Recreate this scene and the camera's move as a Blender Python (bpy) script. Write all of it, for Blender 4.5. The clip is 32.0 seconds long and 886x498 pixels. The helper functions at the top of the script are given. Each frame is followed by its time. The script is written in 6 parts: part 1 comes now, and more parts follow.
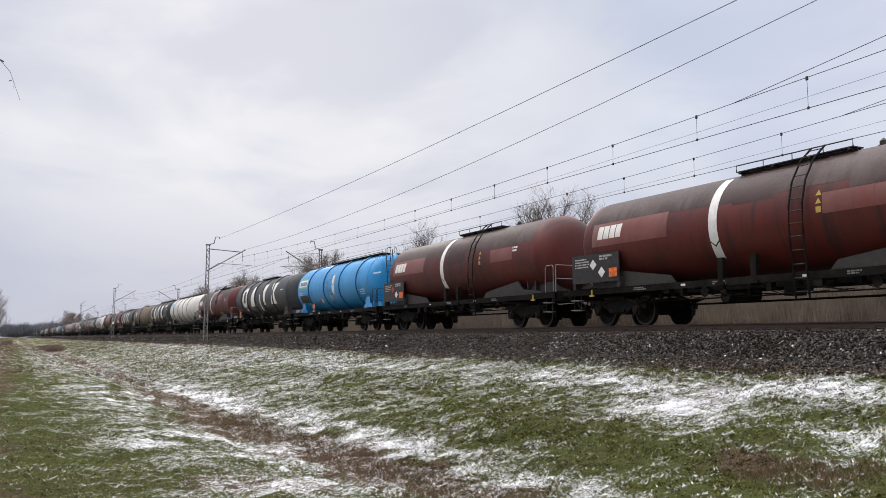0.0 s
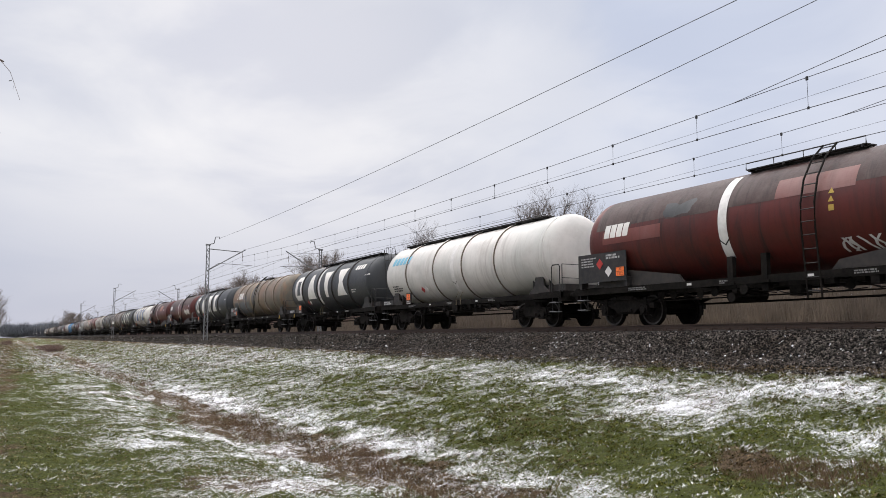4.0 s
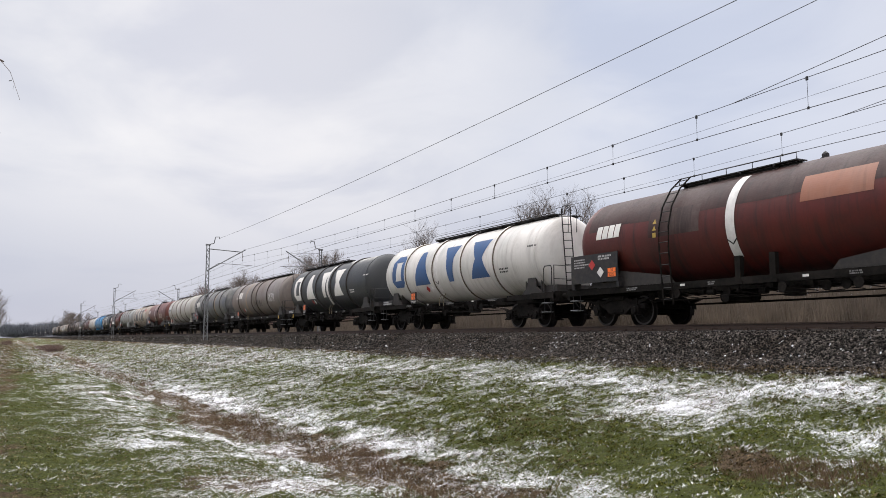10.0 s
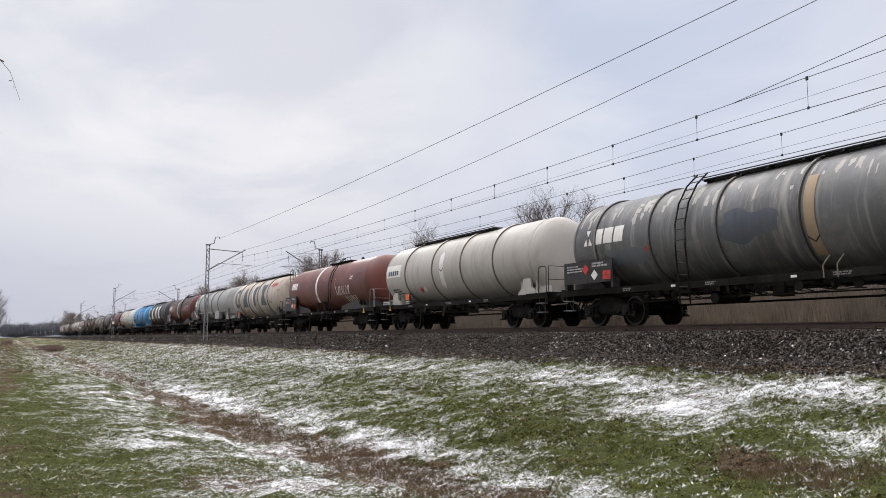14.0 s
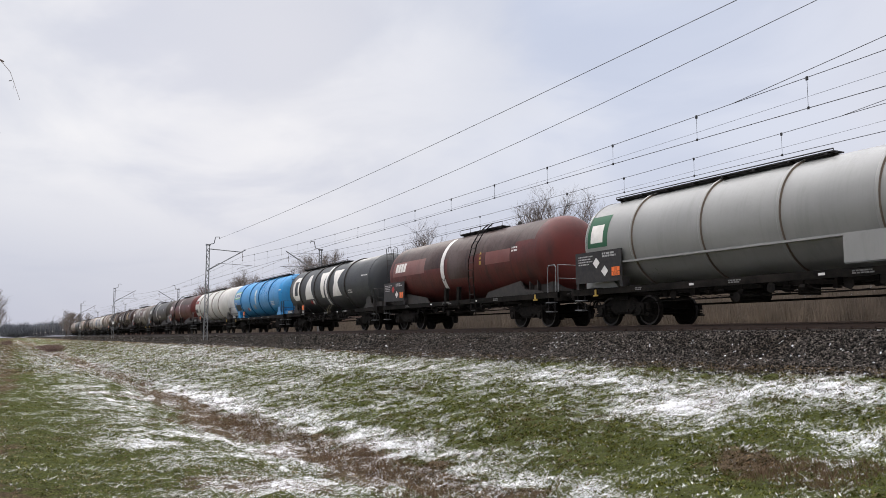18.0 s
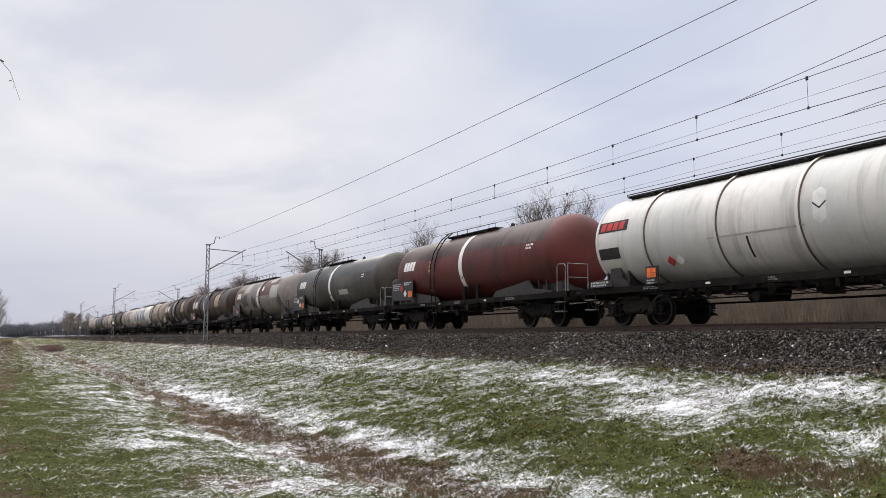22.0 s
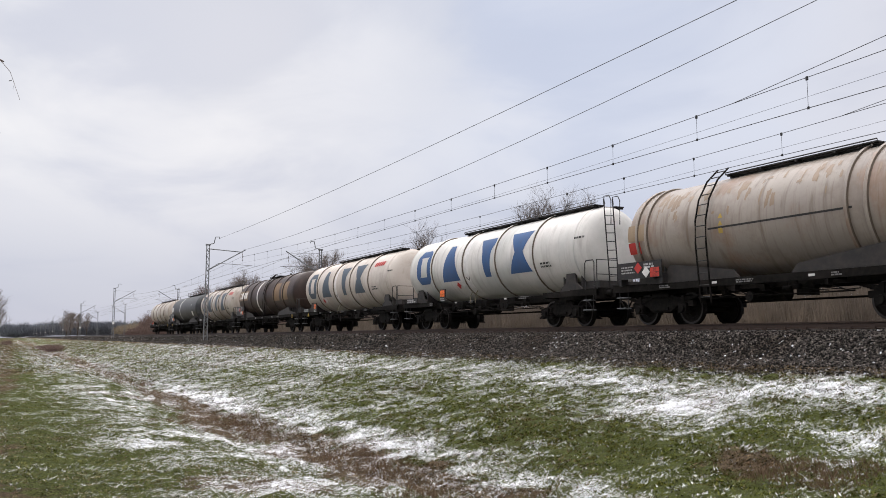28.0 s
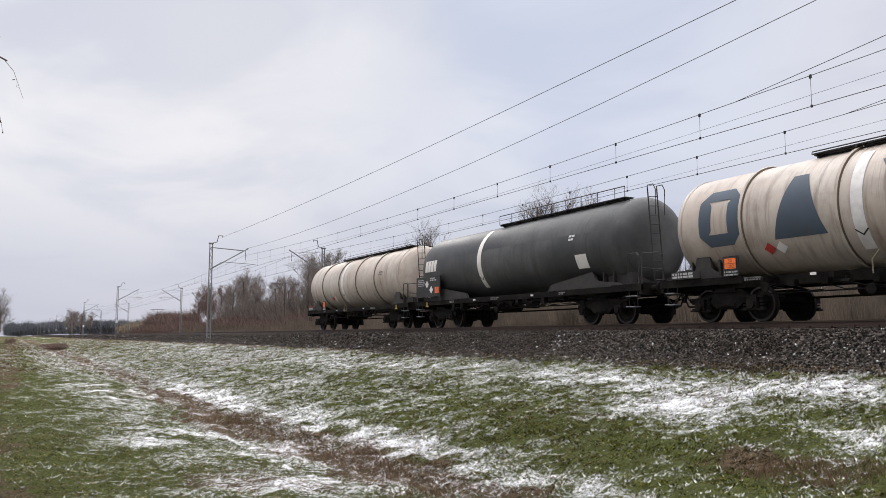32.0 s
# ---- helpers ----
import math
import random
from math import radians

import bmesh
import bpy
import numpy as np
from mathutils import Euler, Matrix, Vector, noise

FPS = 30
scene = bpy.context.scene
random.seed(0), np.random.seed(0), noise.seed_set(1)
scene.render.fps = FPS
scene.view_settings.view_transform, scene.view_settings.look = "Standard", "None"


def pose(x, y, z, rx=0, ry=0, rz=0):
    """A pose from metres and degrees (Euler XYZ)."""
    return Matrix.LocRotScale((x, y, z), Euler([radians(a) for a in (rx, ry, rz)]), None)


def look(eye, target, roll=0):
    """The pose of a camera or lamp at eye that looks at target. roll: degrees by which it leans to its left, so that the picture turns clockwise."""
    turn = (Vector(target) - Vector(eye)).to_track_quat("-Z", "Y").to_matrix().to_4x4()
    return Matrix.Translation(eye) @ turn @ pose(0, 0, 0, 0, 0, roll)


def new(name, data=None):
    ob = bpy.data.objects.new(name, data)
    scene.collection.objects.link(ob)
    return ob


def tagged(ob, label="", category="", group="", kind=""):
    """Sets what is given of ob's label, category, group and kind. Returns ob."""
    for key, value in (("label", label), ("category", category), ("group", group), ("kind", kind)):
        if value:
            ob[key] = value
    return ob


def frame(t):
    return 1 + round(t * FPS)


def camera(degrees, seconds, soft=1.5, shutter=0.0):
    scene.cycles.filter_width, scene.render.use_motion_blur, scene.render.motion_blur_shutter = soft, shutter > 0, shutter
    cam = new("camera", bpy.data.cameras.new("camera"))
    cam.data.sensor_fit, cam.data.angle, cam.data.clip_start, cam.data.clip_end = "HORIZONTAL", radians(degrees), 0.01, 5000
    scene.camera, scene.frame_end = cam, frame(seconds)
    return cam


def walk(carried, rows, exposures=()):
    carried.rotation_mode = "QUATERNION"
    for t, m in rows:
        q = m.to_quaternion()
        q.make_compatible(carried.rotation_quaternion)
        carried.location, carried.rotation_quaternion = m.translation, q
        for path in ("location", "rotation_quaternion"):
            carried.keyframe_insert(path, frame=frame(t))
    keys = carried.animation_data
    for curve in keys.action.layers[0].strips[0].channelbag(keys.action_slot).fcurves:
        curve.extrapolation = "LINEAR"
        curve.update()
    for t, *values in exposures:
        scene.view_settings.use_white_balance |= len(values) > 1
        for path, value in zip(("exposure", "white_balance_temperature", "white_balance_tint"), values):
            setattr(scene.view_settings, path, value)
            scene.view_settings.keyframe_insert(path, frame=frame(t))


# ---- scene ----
# World: x runs along the track the way the train goes, y away from the camera, z = 0 at the rail heads.
EYE = Vector((0, 0, -0.37))
AIM = Vector((-0.8772, 0.4677, 0.1085))
cam = camera(57.47, 32.0, soft=0.6)


def aim(right, down):
    """The camera's pose, turned by small angles in degrees."""
    m = Matrix.Rotation(radians(-right), 3, "Z") @ AIM
    side = m.cross(Vector((0, 0, 1)))
    m = Matrix.Rotation(radians(-down), 3, side) @ m
    return look(EYE, EYE + m * 10)


walk(cam, [(0, aim(0, 0)), (15, aim(0, 0)), (30.9, aim(0, 0)), (31.5, aim(-0.07, 0.02)), (32.0, aim(-0.2, 0.1))],
     exposures=[(0, 0.0), (32, 0.0)])


def train_run(t):
    """How far the train has come at t seconds, in metres."""
    return 15.9668 * t + 0.18732 * ((t - 16) / 16) ** 2 * 16


# ---- light ----
SUN_AZ, SUN_EL = radians(-74), radians(24)   # azimuth from +y towards +x
world = bpy.data.worlds.new("world")
scene.world = world
world.use_nodes = True
wn = world.node_tree.nodes
sky = wn.new("ShaderNodeTexSky")
sky.sky_type, sky.sun_disc = "NISHITA", False
sky.sun_elevation, sky.sun_rotation = SUN_EL, SUN_AZ
world.node_tree.links.new(sky.outputs[0], wn["Background"].inputs[0])
wn["Background"].inputs[1].default_value = 0.05
sun = new("sun", bpy.data.lights.new("sun", "SUN"))
sun.data.energy, sun.data.angle, sun.data.color = 5.0, radians(11), (1.0, 0.95, 0.88)
sun_way = Vector((math.sin(SUN_AZ) * math.cos(SUN_EL), math.cos(SUN_AZ) * math.cos(SUN_EL), math.sin(SUN_EL)))
sun.matrix_world = look(sun_way * 100, (0, 0, 0))
# ---- node helpers and materials ----
class Nodes:
    def __init__(self, mat):
        mat.use_nodes = True
        self.tree = mat.node_tree
        self.tree.nodes.clear()
        self.coord = self.add("ShaderNodeTexCoord")

    def add(self, node, op=None, data=None):
        n = self.tree.nodes.new(node)
        if op:
            n.operation = op
        if data:
            n.data_type = data
        return n

    def put(self, socket, value):
        if hasattr(value, "links"):
            self.tree.links.new(value, socket)
        elif isinstance(value, (tuple, list)) and len(value) == 3 and socket.type == "RGBA":
            socket.default_value = (*value, 1)
        else:
            socket.default_value = value

    def math(self, op, a, b=0.0, clamp=False):
        n = self.add("ShaderNodeMath", op=op)
        n.use_clamp = clamp
        self.put(n.inputs[0], a)
        self.put(n.inputs[1], b)
        return n.outputs[0]

    def vec(self, op, a, b):
        n = self.add("ShaderNodeVectorMath", op=op)
        self.put(n.inputs[0], a)
        self.put(n.inputs[1], b)
        return n.outputs[0]

    def noise(self, scale, detail=4.0, rough=0.55, where=None, stretch=None, warp=0.0):
        n = self.add("ShaderNodeTexNoise")
        w = where if where is not None else self.coord.outputs["Object"]
        if stretch:
            w = self.vec("MULTIPLY", w, stretch)
        self.put(n.inputs["Vector"], w)
        n.inputs["Scale"].default_value, n.inputs["Detail"].default_value = scale, detail
        n.inputs["Roughness"].default_value, n.inputs["Distortion"].default_value = rough, warp
        return n.outputs["Fac"]

    def steps(self, fac, lo, hi, a=0.0, b=1.0):
        n = self.add("ShaderNodeMapRange")
        n.interpolation_type = "SMOOTHSTEP"
        self.put(n.inputs[0], fac)
        for i, v in enumerate((lo, hi, a, b)):
            self.put(n.inputs[i + 1], v)
        return n.outputs[0]

    def mix(self, fac, a, b):
        n = self.add("ShaderNodeMix", data="RGBA")
        self.put(n.inputs[0], fac)
        self.put(n.inputs[6], a)
        self.put(n.inputs[7], b)
        return n.outputs[2]

    def bump(self, height, strength=0.3, distance=0.01):
        n = self.add("ShaderNodeBump")
        n.inputs["Strength"].default_value, n.inputs["Distance"].default_value = strength, distance
        self.put(n.inputs["Height"], height)
        return n.outputs[0]

    def shifted(self, amount=40.0):
        """Object space, moved by each object's own random number."""
        info = self.add("ShaderNodeObjectInfo")
        return self.vec("ADD", self.coord.outputs["Object"], self.math("MULTIPLY", info.outputs["Random"], amount))

    def finish(self, color, rough=0.6, metal=0.0, normal=None, spec=None):
        p = self.add("ShaderNodeBsdfPrincipled")
        self.put(p.inputs["Base Color"], color)
        self.put(p.inputs["Roughness"], rough)
        self.put(p.inputs["Metallic"], metal)
        if spec is not None:
            self.put(p.inputs["Specular IOR Level"], spec)
        if normal is not None:
            self.put(p.inputs["Normal"], normal)
        out = self.add("ShaderNodeOutputMaterial")
        self.put(out.inputs[0], p.outputs[0])


def mixed(a, b, f):
    return tuple(x + (y - x) * f for x, y in zip(a, b))


def paint(name, color, dirt=(0.09, 0.075, 0.06), amount=0.5, rough=0.45, fade=None, rust=0.0, gloss=0.45):
    """Weathered wagon paint: fading, soot, streaks running down, fine speckle."""
    mat = bpy.data.materials.new(name)
    n = Nodes(mat)
    w = n.shifted()
    broad = n.noise(0.35, 5, 0.6, w)
    streak = n.noise(1.0, 5, 0.62, w, (3.2, 0.5, 0.35), 0.4)
    fine = n.noise(14, 3, 0.6, w)
    c = n.mix(n.steps(broad, 0.35, 0.7), color, fade or mixed(color, (0.5, 0.48, 0.45), 0.12))
    c = n.mix(n.math("MULTIPLY", n.steps(streak, 0.5, 0.74), amount), c, dirt)
    c = n.mix(n.math("MULTIPLY", n.steps(n.noise(0.8, 6, 0.65, w), 0.48, 0.72), amount * 0.8), c, mixed(dirt, color, 0.3))
    thin = n.noise(1.0, 4, 0.6, w, (11.0, 1.0, 0.7), 0.2)
    c = n.mix(n.math("MULTIPLY", n.steps(thin, 0.54, 0.70), amount * 0.45), c, mixed(dirt, color, 0.15))
    if rust:
        r = n.noise(0.55, 6, 0.68, w, (1.0, 1.0, 0.6))
        c = n.mix(n.math("MULTIPLY", n.steps(r, 0.5, 0.62), rust), c, (0.20, 0.10, 0.05))
    c = n.mix(n.math("MULTIPLY", n.steps(fine, 0.55, 0.8), 0.25), c, mixed(color, dirt, 0.6))
    n.finish(c, n.steps(n.math("ADD", n.math("MULTIPLY", broad, 0.6), n.math("MULTIPLY", fine, 0.4)), 0.25, 0.75, rough - 0.10, rough + 0.16), 0.0, n.bump(n.noise(2.0, 6, 0.6, w), 0.22, 0.03), gloss)
    return mat


def plain(name, color, rough=0.6, metal=0.0, grain=12.0, vary=0.25, other=None, bumpy=0.15, spec=0.25):
    mat = bpy.data.materials.new(name)
    n = Nodes(mat)
    w = n.shifted()
    c = n.mix(n.steps(n.noise(grain, 5, 0.6, w), 0.3, 0.75), color, other or mixed(color, (0.08, 0.06, 0.05), vary))
    c = n.mix(n.math("MULTIPLY", n.steps(n.noise(grain * 0.12, 4, 0.6, w), 0.45, 0.7), vary), c, mixed(color, (0.05, 0.04, 0.035), 0.6))
    n.finish(c, rough, metal, n.bump(n.noise(grain * 2.5, 4, 0.6, w), bumpy, 0.01), spec)
    return mat


RED = paint("red_brown_paint", (0.090, 0.013, 0.009), (0.016, 0.010, 0.009), 0.85, 0.45, (0.062, 0.014, 0.011), 0.0, 0.3)
RED_BRIGHT = paint("brick_red_paint", (0.125, 0.030, 0.020), (0.035, 0.02, 0.017), 0.6, 0.42, (0.085, 0.024, 0.018))
RED_DARK = paint("dark_maroon_paint", (0.036, 0.013, 0.010), (0.016, 0.010, 0.009), 0.7, 0.5, None, 0.0, 0.22)
RED_PATCH = paint("fresh_red_patch", (0.13, 0.026, 0.017), (0.05, 0.02, 0.014), 0.4, 0.4)
ORANGE_PATCH = paint("orange_brown_patch", (0.22, 0.075, 0.035), (0.10, 0.05, 0.03), 0.4, 0.45)
BLACK = paint("charcoal_paint", (0.018, 0.020, 0.023), (0.050, 0.046, 0.042), 0.5, 0.45, (0.026, 0.027, 0.029))
GREY_DARK = paint("dark_grey_paint", (0.030, 0.030, 0.031), (0.020, 0.018, 0.017), 0.5, 0.45, None, 0.0, 0.28)
OLIVE = paint("dusty_dark_grey_paint", (0.032, 0.0245, 0.019), (0.010, 0.008, 0.007), 0.7, 0.48, None, 0.0, 0.22)
WHITE = paint("dirty_white_paint", (0.59, 0.55, 0.51), (0.22, 0.18, 0.15), 0.5, 0.45, (0.43, 0.42, 0.39))
CREAM_LIGHT = paint("light_cream_paint", (0.50, 0.44, 0.385), (0.18, 0.13, 0.10), 0.6, 0.42, (0.43, 0.365, 0.31), 0.08)
CREAM = paint("dirty_cream_paint", (0.43, 0.375, 0.32), (0.12, 0.085, 0.062), 0.8, 0.42, (0.36, 0.295, 0.245), 0.16)
PALE = paint("pale_grey_paint", (0.34, 0.31, 0.275), (0.19, 0.16, 0.13), 0.6, 0.40)
SILVER = paint("light_grey_paint", (0.21, 0.205, 0.195), (0.14, 0.135, 0.125), 0.35, 0.34)
BLUE = paint("bright_blue_paint", (0.012, 0.185, 0.42), (0.015, 0.07, 0.14), 0.45, 0.30, (0.030, 0.225, 0.47))
DUST = paint("dusty_smear", (0.060, 0.052, 0.046), (0.03, 0.025, 0.02), 0.5, 0.5)
SLATE = paint("slate_blue_patch", (0.060, 0.066, 0.078), (0.03, 0.028, 0.027), 0.6, 0.42)
BROWN_OCHRE = paint("ochre_brown_paint", (0.135, 0.090, 0.050), (0.052, 0.050, 0.047), 0.95, 0.44, (0.105, 0.100, 0.082), 0.45)
BROWN = paint("dark_brown_paint", (0.032, 0.0155, 0.011), (0.009, 0.007, 0.006), 0.8, 0.45, (0.044, 0.026, 0.019), 0.0, 0.28)
TAUPE = paint("grey_taupe_paint", (0.150, 0.124, 0.110), (0.06, 0.045, 0.037), 0.7, 0.44, (0.130, 0.094, 0.075))
MOTTLE = paint("mottled_grey_paint", (0.095, 0.093, 0.092), (0.25, 0.235, 0.21), 0.8, 0.44, (0.055, 0.052, 0.05))
BEIGE = paint("beige_paint", (0.28, 0.235, 0.195), (0.11, 0.07, 0.045), 0.85, 0.44, (0.22, 0.185, 0.16), 0.5)
CAMO = paint("patched_grey_paint", (0.205, 0.188, 0.168), (0.075, 0.052, 0.043), 0.75, 0.46, (0.135, 0.112, 0.098), 0.3, 0.3)
RUST_PATCH = paint("rust_red_patch", (0.080, 0.033, 0.023), (0.03, 0.017, 0.013), 0.7, 0.48, None, 0.0, 0.25)
TAN_PATCH = paint("tan_patch", (0.26, 0.175, 0.095), (0.15, 0.10, 0.06), 0.4, 0.5)
RUST_STAIN = paint("rust_stain", (0.22, 0.150, 0.095), (0.14, 0.085, 0.05), 0.5, 0.5)
RUST_PATCH_PALE = paint("faded_rust", (0.155, 0.085, 0.045), (0.09, 0.055, 0.035), 0.6, 0.5)
GREY_PATCH = paint("grey_patch", (0.30, 0.28, 0.25), (0.18, 0.15, 0.12), 0.5, 0.5)
OCHRE_PATCH = paint("ochre_patch", (0.165, 0.092, 0.034), (0.09, 0.05, 0.025), 0.4, 0.5)
# Hoop edge colours: the hoop's shade painted in, with some dirt; blue only shade.
SHADE_GRIME = plain("ring_grime", (0.035, 0.030, 0.026), 0.8, 0, 6, 0.4)
SHADE_BLUE = plain("blue_ring_grime", (0.008, 0.06, 0.14), 0.7, 0, 6, 0.3)
SHADE_GRIME_PALE = plain("pale_ring_grime", (0.13, 0.10, 0.075), 0.8, 0, 6, 0.4)
PALE_PAINTS = (WHITE, CREAM_LIGHT, CREAM, PALE, SILVER, BEIGE, TAN_PATCH)
SADDLE_GREY = plain("saddle_grey", (0.022, 0.0205, 0.0195), 0.6, 0, 5, 0.35)
MARK_PALE = plain("pale_marks", (0.38, 0.37, 0.36), 0.6, 0, 9, 0.25)
LEVER = plain("pale_lever", (0.20, 0.165, 0.11), 0.6, 0, 9, 0.3)
STRAP_GREY = plain("faded_white_marks", (0.17, 0.165, 0.16), 0.6, 0, 9, 0.3)
STRAP_WHITE = plain("strap_white", (0.66, 0.63, 0.60), 0.5, 0, 5, 0.22)
LETTER_WHITE = plain("letter_white", (0.68, 0.645, 0.60), 0.5, 0, 4, 0.18)
LETTER_BLUE = plain("letter_blue", (0.035, 0.085, 0.20), 0.5, 0, 4, 0.2)
LETTER_SLATE = plain("letter_slate", (0.055, 0.075, 0.10), 0.5, 0, 4, 0.25)
MARK_RED = plain("mark_red", (0.42, 0.035, 0.03), 0.5, 0, 8, 0.2)
MARK_ORANGE = plain("plate_orange", (0.80, 0.16, 0.03), 0.45, 0, 6, 0.12)
MARK_ORANGE_FADED = plain("plate_faded_red", (0.46, 0.045, 0.03), 0.5, 0, 6, 0.2)
MARK_YELLOW = plain("mark_yellow", (0.42, 0.28, 0.06), 0.5, 0, 8, 0.2)
MARK_BLACK = plain("mark_black", (0.02, 0.02, 0.02), 0.5, 0, 8, 0.2)
MARK_GREEN = plain("mark_green", (0.02, 0.09, 0.045), 0.5, 0, 8, 0.2)
PANEL_GREEN = plain("panel_green", (0.22, 0.42, 0.20), 0.5, 0, 8, 0.2)
MARK_CYAN = plain("mark_cyan", (0.16, 0.40, 0.52), 0.5, 0, 8, 0.2)
BOARD = plain("board_black", (0.016, 0.016, 0.017), 0.5, 0, 7, 0.3)
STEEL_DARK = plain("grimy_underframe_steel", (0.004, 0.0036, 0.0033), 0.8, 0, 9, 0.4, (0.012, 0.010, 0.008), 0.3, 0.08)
STEEL_GREY = plain("walkway_steel", (0.022, 0.022, 0.022), 0.6, 0.1, 14, 0.3)
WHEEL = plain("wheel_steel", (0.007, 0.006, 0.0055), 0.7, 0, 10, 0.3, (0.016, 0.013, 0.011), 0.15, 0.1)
TREAD = plain("wheel_rim_steel", (0.030, 0.027, 0.025), 0.5, 0.2, 20, 0.3)
RAIL = plain("rail_steel", (0.050, 0.032, 0.024), 0.6, 0.2, 16, 0.3)
RAIL_TOP = plain("rail_head_steel", (0.24, 0.23, 0.22), 0.3, 0.9, 20, 0.2)
CONCRETE = plain("concrete", (0.16, 0.15, 0.135), 0.85, 0, 10, 0.3)
GALV = plain("galvanised_steel", (0.17, 0.175, 0.18), 0.6, 0.2, 12, 0.4)
OLD_CONCRETE = plain("old_dark_concrete", (0.075, 0.066, 0.058), 0.9, 0, 10, 0.4)
CABLE = plain("cable_copper_dark", (0.035, 0.035, 0.036), 0.5, 0.4, 20, 0.2)
INSULATOR = plain("insulator_brown", (0.055, 0.03, 0.02), 0.25, 0, 20, 0.2)
BARK = plain("bark", (0.055, 0.045, 0.038), 0.9, 0, 8, 0.4)
TWIG = plain("twigs", (0.125, 0.10, 0.085), 0.9, 0, 4, 0.3)
HEDGE_TWIG = plain("hedge_twigs", (0.17, 0.14, 0.122), 0.9, 0, 4, 0.3)
TWIG_RED = plain("reddish_twigs", (0.135, 0.088, 0.072), 0.9, 0, 4, 0.3)
POLE_WOOD = plain("pole_wood", (0.075, 0.06, 0.05), 0.9, 0, 9, 0.3)
# Distance haze is mixed into the colour of these twigs.
HAZED_TWIG = plain("distant_hazed_twigs", (0.085, 0.092, 0.105), 0.9, 0, 0.4, 0.15)
LEAF_PALE = plain("pale_dry_leaves", (0.24, 0.19, 0.13), 0.9, 0, 0.6, 0.3)
LEAF_DRY = plain("dry_leaves", (0.06, 0.05, 0.04), 0.9, 0, 5, 0.3)


def value(n, name):
    """A number stored on the mesh's points."""
    a = n.add("ShaderNodeAttribute")
    a.attribute_name = name
    return a.outputs["Fac"]


SNOW_WHITE = (0.86, 0.85, 0.86)


def ground_material():
    mat = bpy.data.materials.new("snowy_turf")
    n = Nodes(mat)
    w = n.coord.outputs["Object"]
    mid = n.noise(6.0, 5, 0.68, w, (1.0, 0.4, 1.0), 0.5)
    fine = n.noise(48.0, 4, 0.74, w, (1.0, 0.3, 1.0), 0.2)
    speck = n.noise(120.0, 3, 0.7, w, (1.0, 0.4, 1.0))
    grain = n.math("ADD", n.math("MULTIPLY", fine, 0.50), n.math("ADD", n.math("MULTIPLY", speck, 0.25), n.math("MULTIPLY", mid, 0.25)))
    even = n.math("ADD", n.math("MULTIPLY", n.math("SUBTRACT", grain, 0.5), 4.2), 0.5)
    lying = n.steps(n.math("SUBTRACT", value(n, "snow"), even), -0.06, 0.10)
    # Hollows of the bump grain are painted near black, as shade between tufts.
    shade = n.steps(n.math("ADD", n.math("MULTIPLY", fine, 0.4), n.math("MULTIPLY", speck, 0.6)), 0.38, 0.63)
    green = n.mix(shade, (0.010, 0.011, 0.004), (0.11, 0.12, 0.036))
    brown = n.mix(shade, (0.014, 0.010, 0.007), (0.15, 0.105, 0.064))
    dry = n.steps(n.math("ADD", value(n, "dry"), n.math("SUBTRACT", mid, 0.5)), 0.42, 0.62)
    c = n.mix(dry, green, brown)
    c = n.mix(lying, c, SNOW_WHITE)
    h = n.math("ADD", n.math("MULTIPLY", n.math("ADD", fine, speck), 0.5), n.math("MULTIPLY", lying, 0.25))
    n.finish(c, 0.95, 0.0, n.bump(h, 1.0, 0.07), 0.05)
    return mat


def blade_material(name, tones, snowy=1.0):
    mat = bpy.data.materials.new(name)
    n = Nodes(mat)
    w = n.coord.outputs["Object"]
    r = n.add("ShaderNodeNewGeometry").outputs["Random Per Island"]
    lying = n.steps(n.math("SUBTRACT", value(n, "snow"), r), -0.02, 0.02)
    lush = n.mix(n.steps(n.noise(1.5, 4, 0.65, w), 0.42, 0.62), tones[1], mixed(tones[1], (0.23, 0.20, 0.030), 0.6))
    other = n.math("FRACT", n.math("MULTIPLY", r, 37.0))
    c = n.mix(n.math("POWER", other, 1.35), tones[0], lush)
    c = n.mix(n.steps(n.math("ADD", value(n, "dry"), n.math("SUBTRACT", other, 0.5)), 0.40, 0.62), c, n.mix(r, tones[2], tones[3]))
    c = n.mix(n.math("MULTIPLY", lying, snowy), c, SNOW_WHITE)
    n.finish(c, 0.85, 0.0, None, 0.06)
    return mat


GROUND = ground_material()
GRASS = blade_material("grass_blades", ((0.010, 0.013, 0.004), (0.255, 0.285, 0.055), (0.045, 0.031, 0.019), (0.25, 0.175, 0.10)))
LAWN = blade_material("trodden_grass_blades", ((0.045, 0.050, 0.018), (0.34, 0.35, 0.12), (0.10, 0.070, 0.042), (0.34, 0.26, 0.16)))
DRY = blade_material("dry_stalks", ((0.12, 0.08, 0.045), (0.24, 0.17, 0.10), (0.09, 0.06, 0.04), (0.22, 0.15, 0.09)), 0.5)
WEED = plain("dead_weed", (0.075, 0.042, 0.024), 0.9, 0, 6, 0.3, (0.13, 0.085, 0.05))
REED = plain("dead_reeds", (0.085, 0.066, 0.050), 0.9, 0, 0.7, 0.6, (0.16, 0.122, 0.088))


